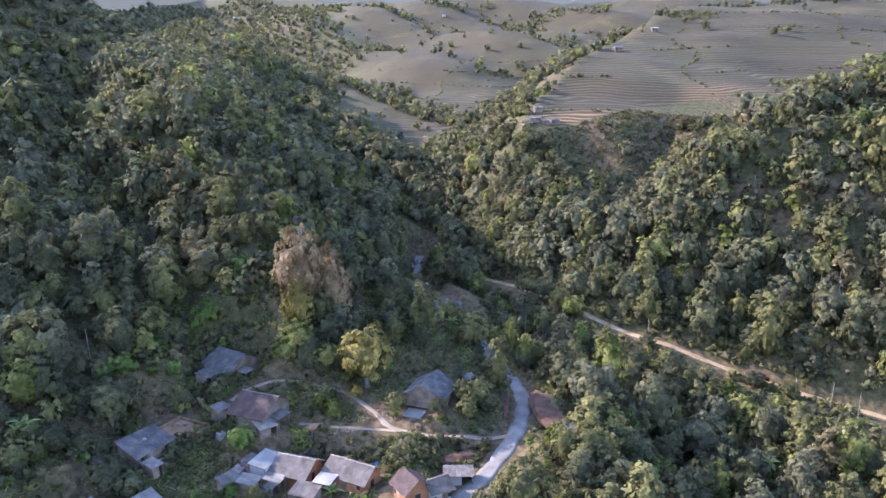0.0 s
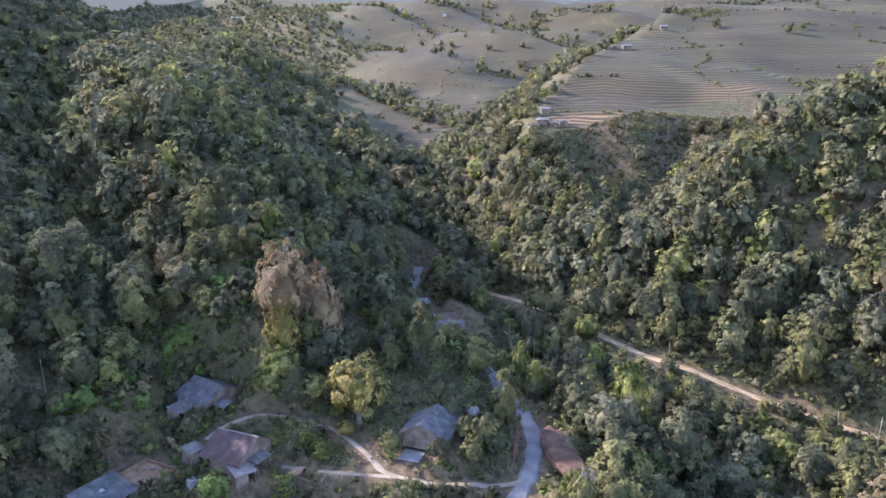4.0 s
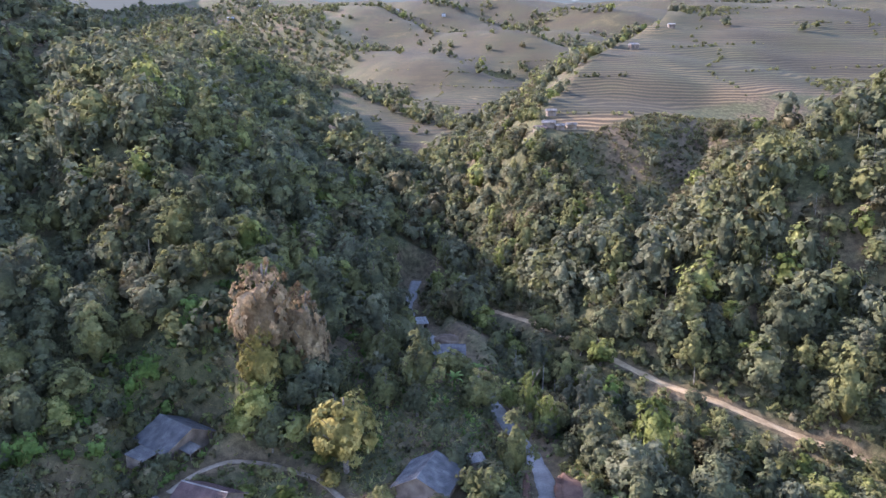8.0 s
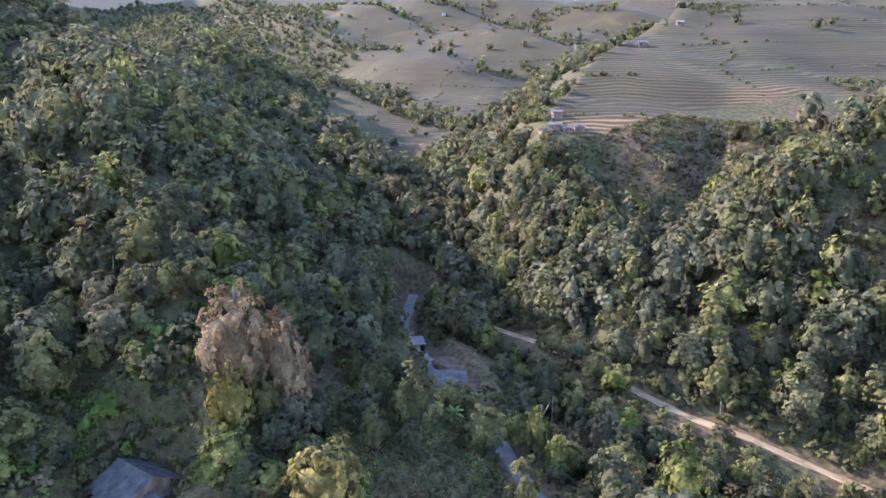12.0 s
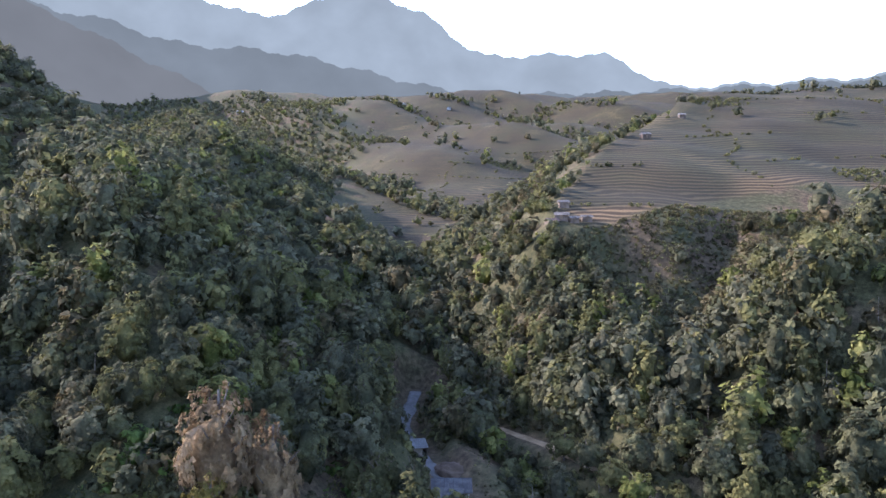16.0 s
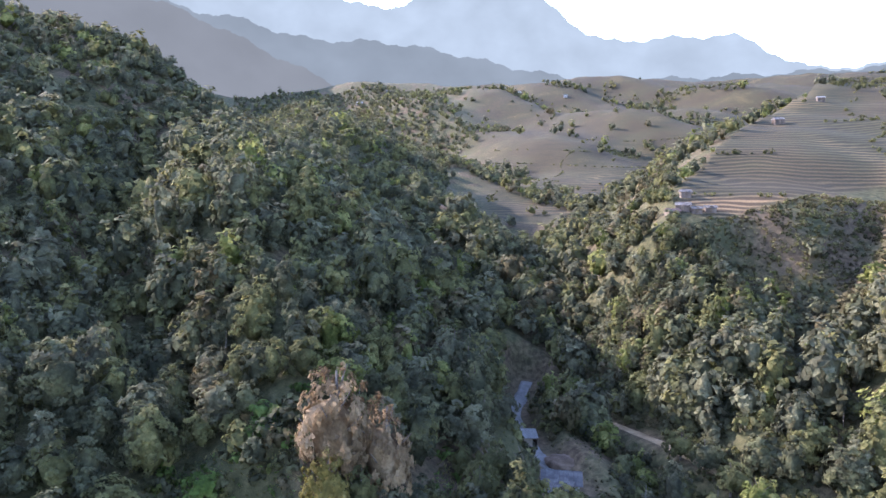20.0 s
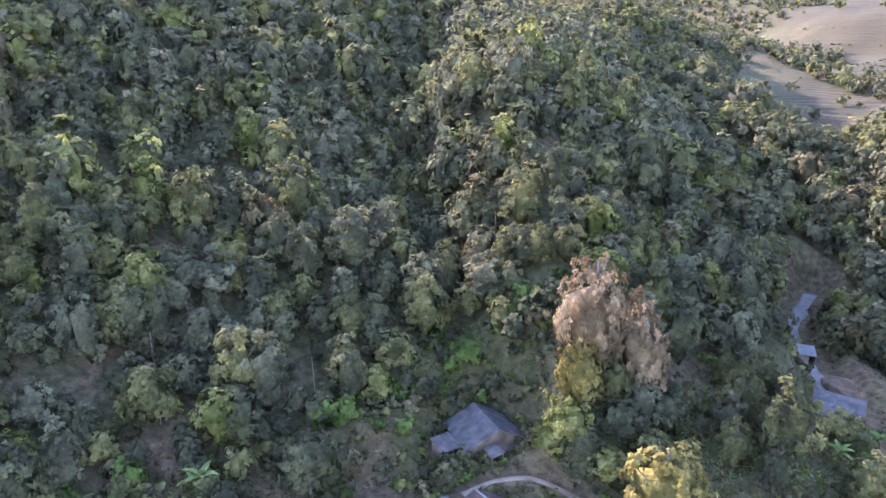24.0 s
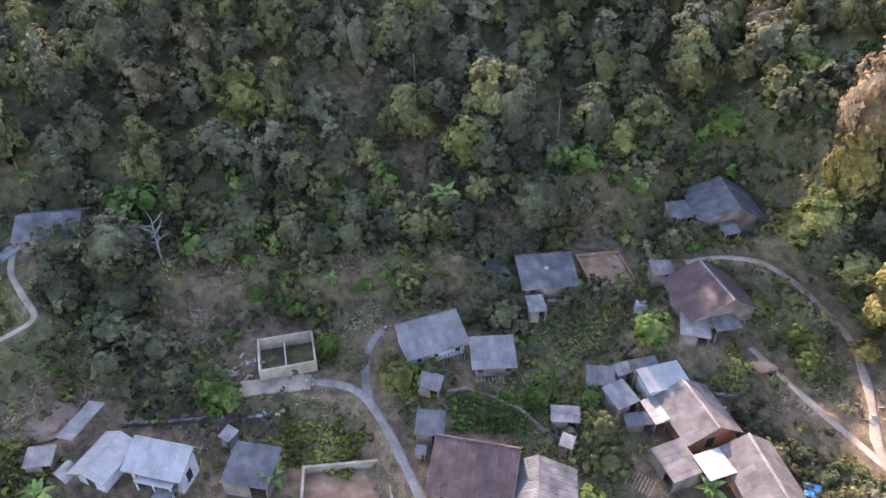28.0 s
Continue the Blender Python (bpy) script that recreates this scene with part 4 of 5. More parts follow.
shed(-80.4, -5.8, -8.8, 61, 3.8, 3.0, 2.4, 1.8, roof_thatch, "low thatched shed beside a field", wall_wood)
shed(-76.4, -3.4, -9.6, 20, 3.0, 2.4, 2.2, 1.8, roof_thatch, "low grey hut beside a white house", wall_wood)
shed(-53.4, 40.8, -9.2, 49, 4.2, 4.0, 3.0, 2.3, roof_dark, "blue grey sheet-roofed shed by the lane", wall_wood)
shed(-59.6, 45.2, -8.6, 37, 3.7, 3.0, 2.6, 2.2, roof_pale, "small corrugated shed under a tree", wall_block)
shed(-51.2, 37.6, -9.3, 49, 1.6, 1.5, 1.4, 1.2, roof_pale, "tiny pale hutch beside the lane", wall_wood)
shed(-70.8, 17.0, -10.8, 23, 2.2, 2.2, 2.0, 1.7, roof_thatch, "small stone-walled hut on a slope", mat_stone)
shed(-66.3, 6.2, -10.9, 41, 2.6, 3.0, 2.4, 2.0, roof_dark, "dark lean-to at the end of a white house")
shed(-6.3, 185.4, 0.0, 10, 4.2, 6.6, 3.1, 2.9, roof_white, "white flat-roofed shed by the road bend", wall_block)
shed(1.6, 147.0, 0.8, -6, 5.4, 12.0, 4.2, 2.8, roof_dark, "long grey lean-to below a roadside house", wall_wood)
shed(6.6, 100.6, 0.2, 20, 3.4, 3.0, 2.7, 2.3, roof_pale, "small pale-roofed hut by the road", wall_block)
shed(3.2, 67.8, -7.6, 0, 6.4, 3.6, 3.4, 2.8, roof_grey, "long grey shed before a red earth bank", wall_plaster)
shed(29.0, 82.0, -4.6, -8, 4.4, 3.4, 2.8, 2.2, roof_grey, "grey hut below the road among trees", wall_wood)


# ---- walls and yards ----
def walled_plot(x, y, g, ang, long, wide, high, thick, material, floor_m, name, label, category, gap=True):
    w = thing(name, x, y, g, ang, label, category)
    hx, hy = long / 2, wide / 2
    part("floor", box(-hx, hx, -hy, hy, -0.5, 0.06), floor_m, w)
    part("wall", box(-hx, hx, hy - thick, hy, 0.06, high, 0.03), material, w)
    part("wall", box(-hx, -hx + thick, -hy, hy - thick - 0.003, 0.06, high * 0.97, 0.03), material, w)
    part("wall", box(hx - thick, hx, -hy, hy - thick - 0.003, 0.06, high * 0.95, 0.03), material, w)
    if gap:
        part("wall", box(-hx + thick + 0.003, hx * 0.1, -hy, -hy + thick, 0.06, high * 0.9, 0.03), material, w)
        part("wall", box(hx * 0.1 + 1.0, hx - thick - 0.003, -hy, -hy + thick, 0.06, high * 0.9, 0.03), material, w)
        part("wall", box(hx * 0.1, hx * 0.1 + 1.0, -hy, -hy + thick, 1.3 if high > 2 else 0.06, high * 0.9, 0.02), material, w)
    return w


ruin = walled_plot(-79.2, 30.6, -9.0, 68, 9.0, 7.2, 2.5, 0.32, wall_block, mat_ground, "ruin", "roofless shell of a pale earth block house", "ruin")
part("partition", box(-0.4, -0.2, -2.9, 3.1, 0.06, 1.5), wall_block, ruin)
walled_plot(-54.4, 27.2, -12.0, 60, 12.6, 7.0, 1.5, 0.4, wall_block, wall_earth, "foundation", "low earth walls of an unfinished house", "foundation")
yard = walled_plot(-60.8, 84.0, -3.2, 63, 8.2, 8.4, 0.75, 0.35, wall_earth, wall_earth, "yard", "earth yard with low crumbling mud walls", "yard", gap=False)
part("step", box(-4.0, 4.0, -5.4, -4.4, -0.5, 0.12, 0.03), wall_earth, yard)


def slab(x, y, g, ang, long, wide, name, label, material=None):
    ob = part(name, box(-long / 2, long / 2, -wide / 2, wide / 2, -0.6, 0.12, 0.03), material or mat_concrete, None)
    ob.matrix_basis = pose(x, y, g, 0, 0, ang)
    return tagged(ob, label, "terrace", kind="structure")


slab(-61.6, 70.6, -3.6, 61, 6.0, 2.2, "terrace", "pale concrete terrace before a house")
slab(-75.5, 26.6, -9.1, 62, 11.0, 3.2, "terrace", "pale dusty ground strip before a ruin", mat_path)
slab(-6.6, 87.6, -1.0, 70, 4.0, 4.6, "terrace", "pale concrete slab before a house")
slab(-69.8, 1.0, -10.5, 41, 9.0, 4.4, "terrace", "grey concrete forecourt of a white house")
slab(-121, -0.2, 2.2, 30, 4.5, 7.5, "terrace", "pale concrete yard at the edge of the woods")


def water_tank(x, y, g):
    t = thing("water_tank", x, y, g, 43, "white water tank on a low concrete base", "tank")
    part("base", box(-1.0, 1.0, -1.0, 1.0, -0.7, 0.5, 0.03), mat_concrete, t)
    part("tank", box(-0.9, 0.9, -0.9, 0.9, 0.5, 1.6, 0.12), roof_white, t)
    part("lid", box(-0.35, 0.35, -0.35, 0.35, 1.6, 1.68, 0.02), mat_stone, t)


water_tank(-50.6, 82.0, -4.5)


mat_mud = weathered("mud_wall", (0.075, 0.058, 0.042), (0.12, 0.094, 0.07), (0.17, 0.138, 0.105), 0.95)
mat_rubble = weathered("dark_field_stone", (0.05, 0.044, 0.037), (0.085, 0.075, 0.063), (0.14, 0.125, 0.108), 0.95)


def garden_wall(points, high, thick, label, material=None):
    """A winding low wall of stones, laid one by one."""
    w = thing("garden_wall", points[0][0], points[0][1], 0, 0, label, "wall")
    r = random.Random(5)
    bm = bmesh.new()
    bmesh.ops.create_cube(bm, size=1)
    bmesh.ops.bevel(bm, geom=bm.edges[:], offset=0.14, segments=1, affect="EDGES")
    me = bpy.data.meshes.new("stone")
    bm.to_mesh(me)
    bm.free()
    me.materials.append(material or mat_mud)
    for (ax, ay), (bx, by) in zip(points[:-1], points[1:]):
        n = int(math.hypot(bx - ax, by - ay) / 0.62)
        a = math.degrees(math.atan2(by - ay, bx - ax))
        for k in range(n):
            x, y = ax + (bx - ax) * (k + 0.5) / n, ay + (by - ay) * (k + 0.5) / n
            z = float(ground_z(x, y))
            for row in range(max(1, round(high / 0.42))):
                m = pose(x - points[0][0] + r.uniform(-0.04, 0.04), y - points[0][1] + r.uniform(-0.04, 0.04), z + 0.1 + row * 0.4, r.uniform(-5, 5), r.uniform(-5, 5), a + r.uniform(-8, 8)) @ Matrix.Diagonal((0.66 * r.uniform(0.85, 1.1), thick * r.uniform(0.85, 1.15), 0.44, 1))
                shared("stone", me, w, m)
    return w


garden_wall([(-57.6, 46.6), (-56.2, 49.4), (-52.6, 51.6), (-48.2, 53.4), (-43.6, 53.8), (-40.6, 54.8)], 0.8, 0.36, "winding low mud wall round a vegetable garden")
garden_wall([(-36.2, 79.4), (-33.0, 79.6), (-30.4, 81.4), (-30.2, 84.6)], 0.7, 0.45, "curved low stone wall below a path")
garden_wall([(-71.5, 24.0), (-73.5, 19.5), (-76.5, 14.5), (-79.5, 9.0), (-81.0, 4.5)], 0.8, 0.5, "rough dark stone bank above a white house", mat_rubble)


def pole_frame(x, y, g, ang, n, span, label):
    """Bamboo poles tied into a rack."""
    f = thing("bamboo_rack", x, y, g, ang, label, "rack")
    for k in range(n):
        u = span * (k / (n - 1) - 0.5)
        part("pole", box(u - 0.05, u + 0.05, -1.4, 1.4, 0.9, 1.0), mat_wood, f)
    for u in (-span / 2 + 0.1, span / 2 - 0.1):
        for v in (-1.2, 1.2):
            part("pole", box(u - 0.05, u + 0.05, v - 0.05, v + 0.05, -0.5, 0.9), mat_wood, f)
    return f


pole_frame(-62.6, 51.6, -7.4, 70, 7, 3.6, "rack of pale bamboo poles beside a house")
pole_frame(-55.6, 53.6, -7.6, 60, 8, 4.0, "rack of pale bamboo poles over a garden")
pole_frame(-29.6, 58.8, -9.6, 20, 8, 3.4, "heap of pale bamboo poles beside a shed")
pole_frame(-72.0, 38.6, -8.6, 80, 6, 3.0, "pale bamboo fence frame by the lane")

# rubble and timber about the ruin
def rubble(x, y, n, spread, label):
    t = thing("rubble_heap", x, y, float(ground_z(x, y)), 0, label, "rubble")
    r = random.Random(int(x * 3 + y))
    for k in range(n):
        a, b, c = r.uniform(0.2, 1.1), r.uniform(0.15, 0.5), r.uniform(0.1, 0.35)
        q = part("block", box(-a / 2, a / 2, -b / 2, b / 2, 0, c, 0.03), r.choice((wall_block, mat_stone, mat_wood, mat_concrete)), t)
        q.matrix_basis = pose(r.gauss(0, spread), r.gauss(0, spread), r.uniform(-0.05, 0.1), r.uniform(-8, 8), r.uniform(-8, 8), r.uniform(0, 180))


rubble(-81.5, 24.2, 26, 1.6, "broken blocks and boards beside a ruin")
rubble(-74.8, 30.5, 22, 1.3, "broken blocks before a ruin")
rubble(-72.2, 25.5, 16, 1.5, "planks and stones on a bank")
rubble(-74.0, 45.5, 12, 1.2, "stacked timber beside a yard")
rubble(-78.5, 14.5, 14, 1.6, "loose stones on a slope")
rubble(-60.5, 86.0, 7, 1.4, "clods and boards in an earth yard")
rubble(-13.5, 88.5, 14, 1.2, "heap of stones beside the path")
rubble(-29.0, 79.5, 8, 1.3, "pale boulders below a path")

# earth heap behind the roadside house
def mound(x, y, long, wide, high, ang, material, label):
    bm = bmesh.new()
    bmesh.ops.create_icosphere(bm, subdivisions=4, radius=1)
    for v in bm.verts:
        k = 1 + 0.25 * noise.noise(v.co * 1.8 + Vector((x, y, 0))) + 0.16 * noise.noise(v.co * 7 + Vector((0, x, y)))
        v.co = Vector((v.co.x * long / 2 * k, v.co.y * wide / 2 * k, v.co.z * high * k))
    bmesh.ops.delete(bm, geom=[v for v in bm.verts if v.co.z < -0.5 * high], context="VERTS")
    ob = part("earth_mound", bm, material, None)
    ob.matrix_basis = pose(x, y, float(ground_z(x, y)), 0, 0, ang)
    ob.data.polygons.foreach_set("use_smooth", np.ones(len(ob.data.polygons), bool))
    return tagged(ob, label, "earth")


mat_spoil = dirt_like("brown_spoil", (0.075, 0.052, 0.036), (0.12, 0.085, 0.058), (0.17, 0.125, 0.088))
mat_red = dirt_like("red_earth", (0.09, 0.045, 0.03), (0.135, 0.07, 0.047), (0.185, 0.104, 0.072))
# darker copy of the red earth, with the bank's shade put into its colour
mat_red_shaded = dirt_like("red_earth_shaded", (0.055, 0.032, 0.022), (0.09, 0.052, 0.036), (0.13, 0.08, 0.056))
mound(2.5, 170.5, 9, 7, 2.2, -20, mat_spoil, "dull brown earth heap behind a roadside house")
mound(5.2, 75.6, 14, 5.0, 1.9, 2, mat_red, "raw red earth bank above a shed")
mound(25.6, 91.5, 7, 23, 0.9, 5, mat_red_shaded, "raw red brown earth bank beside the road")
mound(16.0, 97, 1.8, 15, 0.7, -8, mat_red, "low cut red earth bank on the inner side of the road")
mound(-89.0, -3.8, 10, 8, 0.5, 35, mat_spoil, "bare brown earth plot beside a long shed")
mound(-30.2, 86.4, 4, 2.6, 0.6, 30, wall_earth, "patch of bare orange earth by a path")


def hut(x, y, long, wide, high, roof_m, label, ang=0):
    """A far small house."""
    h = thing("hut", x, y, float(ground_z(x, y)), ang, label, "hut", "far huts")
    part("wall", box(-long / 2, long / 2, -wide / 2, wide / 2, -1.5, high), wall_wood if y < 600 else wall_plaster, h)
    part("roof", prism([(-wide / 2 - 0.5, high), (0, high + wide * 0.32), (wide / 2 + 0.5, high), (0, high - 0.05)], -long / 2 - 0.4, long / 2 + 0.4), roof_m, h)
    part("door", box(-0.5, 0.5, -wide / 2 - 0.04, -wide / 2 + 0.02, 0, 1.9), mat_wood, h)


for x, y, lo, wi, hi, m, a in ((39, 249, 4.2, 3, 1.5, roof_maroon, 20), (43, 252, 4.6, 3.2, 1.6, roof_grey, -15), (47, 250, 3.2, 2.4, 1.4, roof_grey, 10), (52, 252, 3.6, 2.4, 1.4, roof_grey, 0), (46, 266, 3.6, 2.8, 1.6, roof_grey, 5)):
    hut(x, y, lo, wi, hi, m, "small hut of a hillside hamlet above the fields", a)
hut(117, 405, 5, 4, 2.4, roof_grey, "lone field hut among terraces", 10)
hut(160, 470, 4, 3, 2.2, roof_pale, "lone field hut among terraces", 0)
for k, az in enumerate((17.2, 16.2, 13.8, 10.2, 4.8, 3.2, -0.5, 13.2)):
    d = 1500 + 60 * (k % 3)
    hut(-math.sin(radians(az)) * d, math.cos(radians(az)) * d, 14, 8, 4, roof_white if k % 2 else roof_pale, "pale roofed house of a far village", 15 * k)


def tarpaulin(x, y, g):
    """A crumpled sheet of blue plastic."""
    r = random.Random(2)
    bm = bmesh.new()
    bmesh.ops.create_grid(bm, x_segments=10, y_segments=7, size=1)
    for q in bm.verts:
        q.co = Vector((q.co.x * 1.5, q.co.y * 0.9, 0.3 + 0.25 * noise.noise(q.co * 2.3) + 0.25 * q.co.y + r.uniform(-0.03, 0.03)))
    bmesh.ops.solidify(bm, geom=bm.faces[:], thickness=0.02)
    ob = part("tarpaulin", bm, mat_tarp, None)
    ob.matrix_basis = pose(x, y, g, 0, 0, 35)
    return tagged(ob, "crumpled bright blue plastic sheet beside a tiled house", "tarpaulin")


mat_tarp = weathered("blue_plastic", (0.04, 0.2, 0.42), (0.07, 0.3, 0.6), (0.25, 0.5, 0.75), 0.4, spread=0.05)
tarpaulin(-14.6, 76.0, float(ground_z(-14.6, 76.0)))

# ---- single trees ----
bark, bark_tree, bark_p = shader("bark", 0.9, 0.2)
bark_tree.links.new(ramp(bark_tree, noise_of(bark_tree, 2.5, 4), [(0.3, (0.07, 0.055, 0.045)), (0.7, (0.2, 0.175, 0.15))]), bark_p.inputs["Base Color"])
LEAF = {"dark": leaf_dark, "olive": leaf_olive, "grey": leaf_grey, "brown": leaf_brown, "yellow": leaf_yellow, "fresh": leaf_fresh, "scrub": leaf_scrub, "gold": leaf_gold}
WORDS = {"dark": "dark green", "olive": "olive green", "grey": "grey green", "brown": "reddish brown autumn", "yellow": "yellow", "fresh": "bright fresh green", "scrub": "dry brown", "gold": "yellowish green"}
CROWNS, TRUNKS = {}, []


def trunk_mesh(r):
    """A tapered trunk about 1 high, with limbs that reach into the crown."""
    bm = bmesh.new()
    lines = [[(0, 0, -0.06, 0.035), (r.uniform(-0.02, 0.02), r.uniform(-0.02, 0.02), 0.35, 0.025), (r.uniform(-0.04, 0.04), r.uniform(-0.04, 0.04), 0.85, 0.008)]]
    for k in range(6):
        a, z = k * 1.9 + r.uniform(-0.4, 0.4), r.uniform(0.25, 0.6)
        lines.append([(0, 0, z, 0.014), (math.cos(a) * 0.12, math.sin(a) * 0.12, z + 0.1, 0.009), (math.cos(a) * 0.25, math.sin(a) * 0.25, z + 0.24, 0.004)])
    for line in lines:
        last = None
        for x, y, z, w in line:
            ring = [bm.verts.new((x + w * math.cos(i * math.pi / 3), y + w * math.sin(i * math.pi / 3), z)) for i in range(6)]
            if last:
                for i in range(6):
                    bm.faces.new((last[i], last[(i + 1) % 6], ring[(i + 1) % 6], ring[i]))
            last = ring
    me = bpy.data.meshes.new("trunk")
    bm.to_mesh(me)
    bm.free()
    me.materials.append(bark)
    return me


def tree(x, y, high, wide, tone, shape, group="trees about the village"):
    r = random.Random(int(x * 100 + y))
    small = high < 5
    key = (tone, shape, small, r.randrange(2))
    if key not in CROWNS:
        g = np.random.default_rng(len(CROWNS) + 50)
        if shape == "cone":
            co, tri, qd = crown_shape(g, 120, 28, 1.0, 0.34, 1.18, 0.72, True, 0.38)
        elif small:
            co, tri, qd = crown_shape(g, 40, 24, 1.0, 0.0, 1.0, 0.75, True, 0.3)
        else:
            co, tri, qd = crown_shape(g, 76, 28, 1.0, 0.05, 1.05, 0.78, True, 0.28)
        CROWNS[key] = mesh_of("crown", co, tri, qd, LEAF[tone])
    if len(TRUNKS) < 4:
        TRUNKS.append(trunk_mesh(r))
    z = float(ground_z(x, y))
    size = "small" if high < 6 else "tall" if high > 13 else "medium"
    build = "pointed" if shape == "cone" else "round bushy"
    t = thing("tree", x, y, z, r.uniform(0, 360), f"{size} {build} tree with {WORDS[tone]} leaves", "tree", group)
    foot = 0.04 if small else 0.08 if shape == "cone" else 0.12
    shared("trunk", TRUNKS[r.randrange(len(TRUNKS))], t, Matrix.Diagonal((high, high, high, 1)))
    shared("crown", CROWNS[key], t, Matrix.Translation((0, 0, foot * high)) @ Matrix.Diagonal((wide * 0.95, wide * 0.95, high * (1 - foot) * 0.97, 1)))
    return t


SPUR_TREES = [
    (-38.6, 118.3, 25, 13, "brown", "cone"),
    (-30.4, 122.0, 22, 10.5, "brown", "cone"),
    (-38.2, 112.0, 15, 8.5, "yellow", "cone"),
    (-33.5, 116.0, 11, 8, "olive", "round"),
    (-28.0, 117.5, 11, 8, "grey", "round"),
    (-24.5, 121.5, 10, 8, "dark", "round"),
    (-30.5, 112.0, 9, 8, "dark", "round"),
    (-25.5, 112.5, 8, 7, "olive", "round"),
    (-42.5, 122.0, 12, 8, "dark", "round"),
    (-37.4, 106.8, 10, 9, "gold", "round"),
    (-13.8, 131.9, 13, 9, "olive", "round"),
    (-6.2, 123.7, 11, 6.5, "dark", "cone"),
    (8.1, 121.3, 11, 10, "olive", "round"),
    (21.0, 128.5, 14, 5, "gold", "cone"),
    (-18.8, 99.4, 19, 13, "yellow", "round"),
    (-34.3, 104.3, 8, 7, "dark", "round"),
    (-10.8, 88.1, 6, 5, "olive", "round"),
    (-1.0, 84.7, 5, 5, "dark", "round"),
    (9.0, 95.0, 6.5, 7, "dark", "round"),
    (8.4, 90.6, 8, 7, "olive", "round"),
    (11.4, 89.8, 5, 6, "dark", "round"),
    (6.0, 86.0, 6, 5, "olive", "round"),
    (-27.4, 106.3, 6, 5, "dark", "round"),
    (-12.1, 118.6, 10, 7, "olive", "round"),
    (-5.4, 114.0, 9, 5, "dark", "cone"),
]
GARDEN_TREES = [
    (-44.5, 77.0, 6.5, 6.5, "fresh", "round"),
    (-29.4, 91.8, 4.2, 5.0, "gold", "round"),
    (-25.8, 89.6, 4.2, 5.4, "gold", "round"),
    (-47.1, 56.9, 5, 5, "fresh", "round"),
    (-76.3, 18.7, 7, 6.8, "fresh", "round"),
    (-62.6, 41.5, 6.5, 6.2, "gold", "round"),
    (-75.9, 36.6, 5, 4.2, "fresh", "round"),
    (-70.3, 38.2, 5, 4.6, "dark", "round"),
    (-66.6, 63.2, 8.5, 9, "dark", "round"),
    (-63.0, 62.6, 7, 7, "dark", "round"),
    (-43.0, 62.8, 4, 3.6, "fresh", "round"),
    (-32.2, 51.5, 3, 5, "fresh", "round"),
    (-36.7, 58.9, 7, 6, "olive", "round"),
    (-33.8, 57.6, 5, 6, "olive", "round"),
    (-92.6, 31.7, 3, 4, "fresh", "round"),
    (-92.3, 37.1, 3, 4, "fresh", "round"),
    (-90.8, 34.2, 3, 3.6, "fresh", "round"),
    (-83.2, 47.4, 3, 4.2, "fresh", "round"),
    (-96.8, 32.8, 3, 3.4, "fresh", "round"),
    (-81.2, 50.8, 3, 3.2, "fresh", "round"),
]
BANK_TREES = [
    (-34.6, 105.6, 8, 7, "dark", "round"),
    (-21.5, 96.4, 4, 5, "yellow", "round"),
    (-30.6, 71.4, 3, 3, "dark", "round"),
    (-89.0, 49.3, 7, 7, "dark", "round"),
    (-92.4, 44.5, 7, 7, "dark", "round"),
    (-95.6, 42.0, 8, 7, "dark", "round"),
    (-75.4, 68.4, 7, 6, "dark", "round"),
    (-81.3, 63.0, 6, 6, "olive", "round"),
    (-106.0, 15.0, 11, 11, "grey", "round"),
    (-105.6, 4.7, 9, 9, "dark", "round"),
    (-111.0, 7.0, 8, 9, "dark", "round"),
    (-100.0, 12.0, 8, 8, "dark", "round"),
    (-95.0, 9.0, 7, 8, "dark", "round"),
    (-97.5, 42.6, 8, 8, "olive", "round"),
    (-93.0, 52.4, 8, 8, "dark", "round"),
    (-87.5, 55.5, 7, 7, "dark", "round"),
    (-84.0, 60.0, 7, 7, "olive", "round"),
    (-103.0, 36.0, 9, 8, "dark", "round"),
    (-100.0, 29.0, 7, 7, "dark", "round"),
    (-79.0, 66.5, 7, 7, "dark", "round"),
    (-72.5, 70.0, 6, 6, "dark", "round"),
    (-40.5, 106.0, 7, 7, "gold", "round"),
    (-30.0, 105.0, 7, 7, "gold", "round"),
    (-24.0, 101.5, 4, 5, "gold", "round"),
    (-37.0, 94.5, 3.4, 4, "gold", "round"),
    (-34.0, 97.0, 3.2, 4, "olive", "round"),
    (-88.5, 13.8, 7, 7, "dark", "round"),
    (-90.2, 6.4, 6, 7, "dark", "round"),
    (-90.6, 12.9, 7, 6, "grey", "round"),
    (-82.9, 14.7, 6, 6, "dark", "round"),
    (-61.9, 46.7, 3, 3, "dark", "round"),
    (-32.3, 90.4, 3, 3, "dark", "round"),
    (-23.3, 90.6, 3.2, 4, "olive", "round"),
]
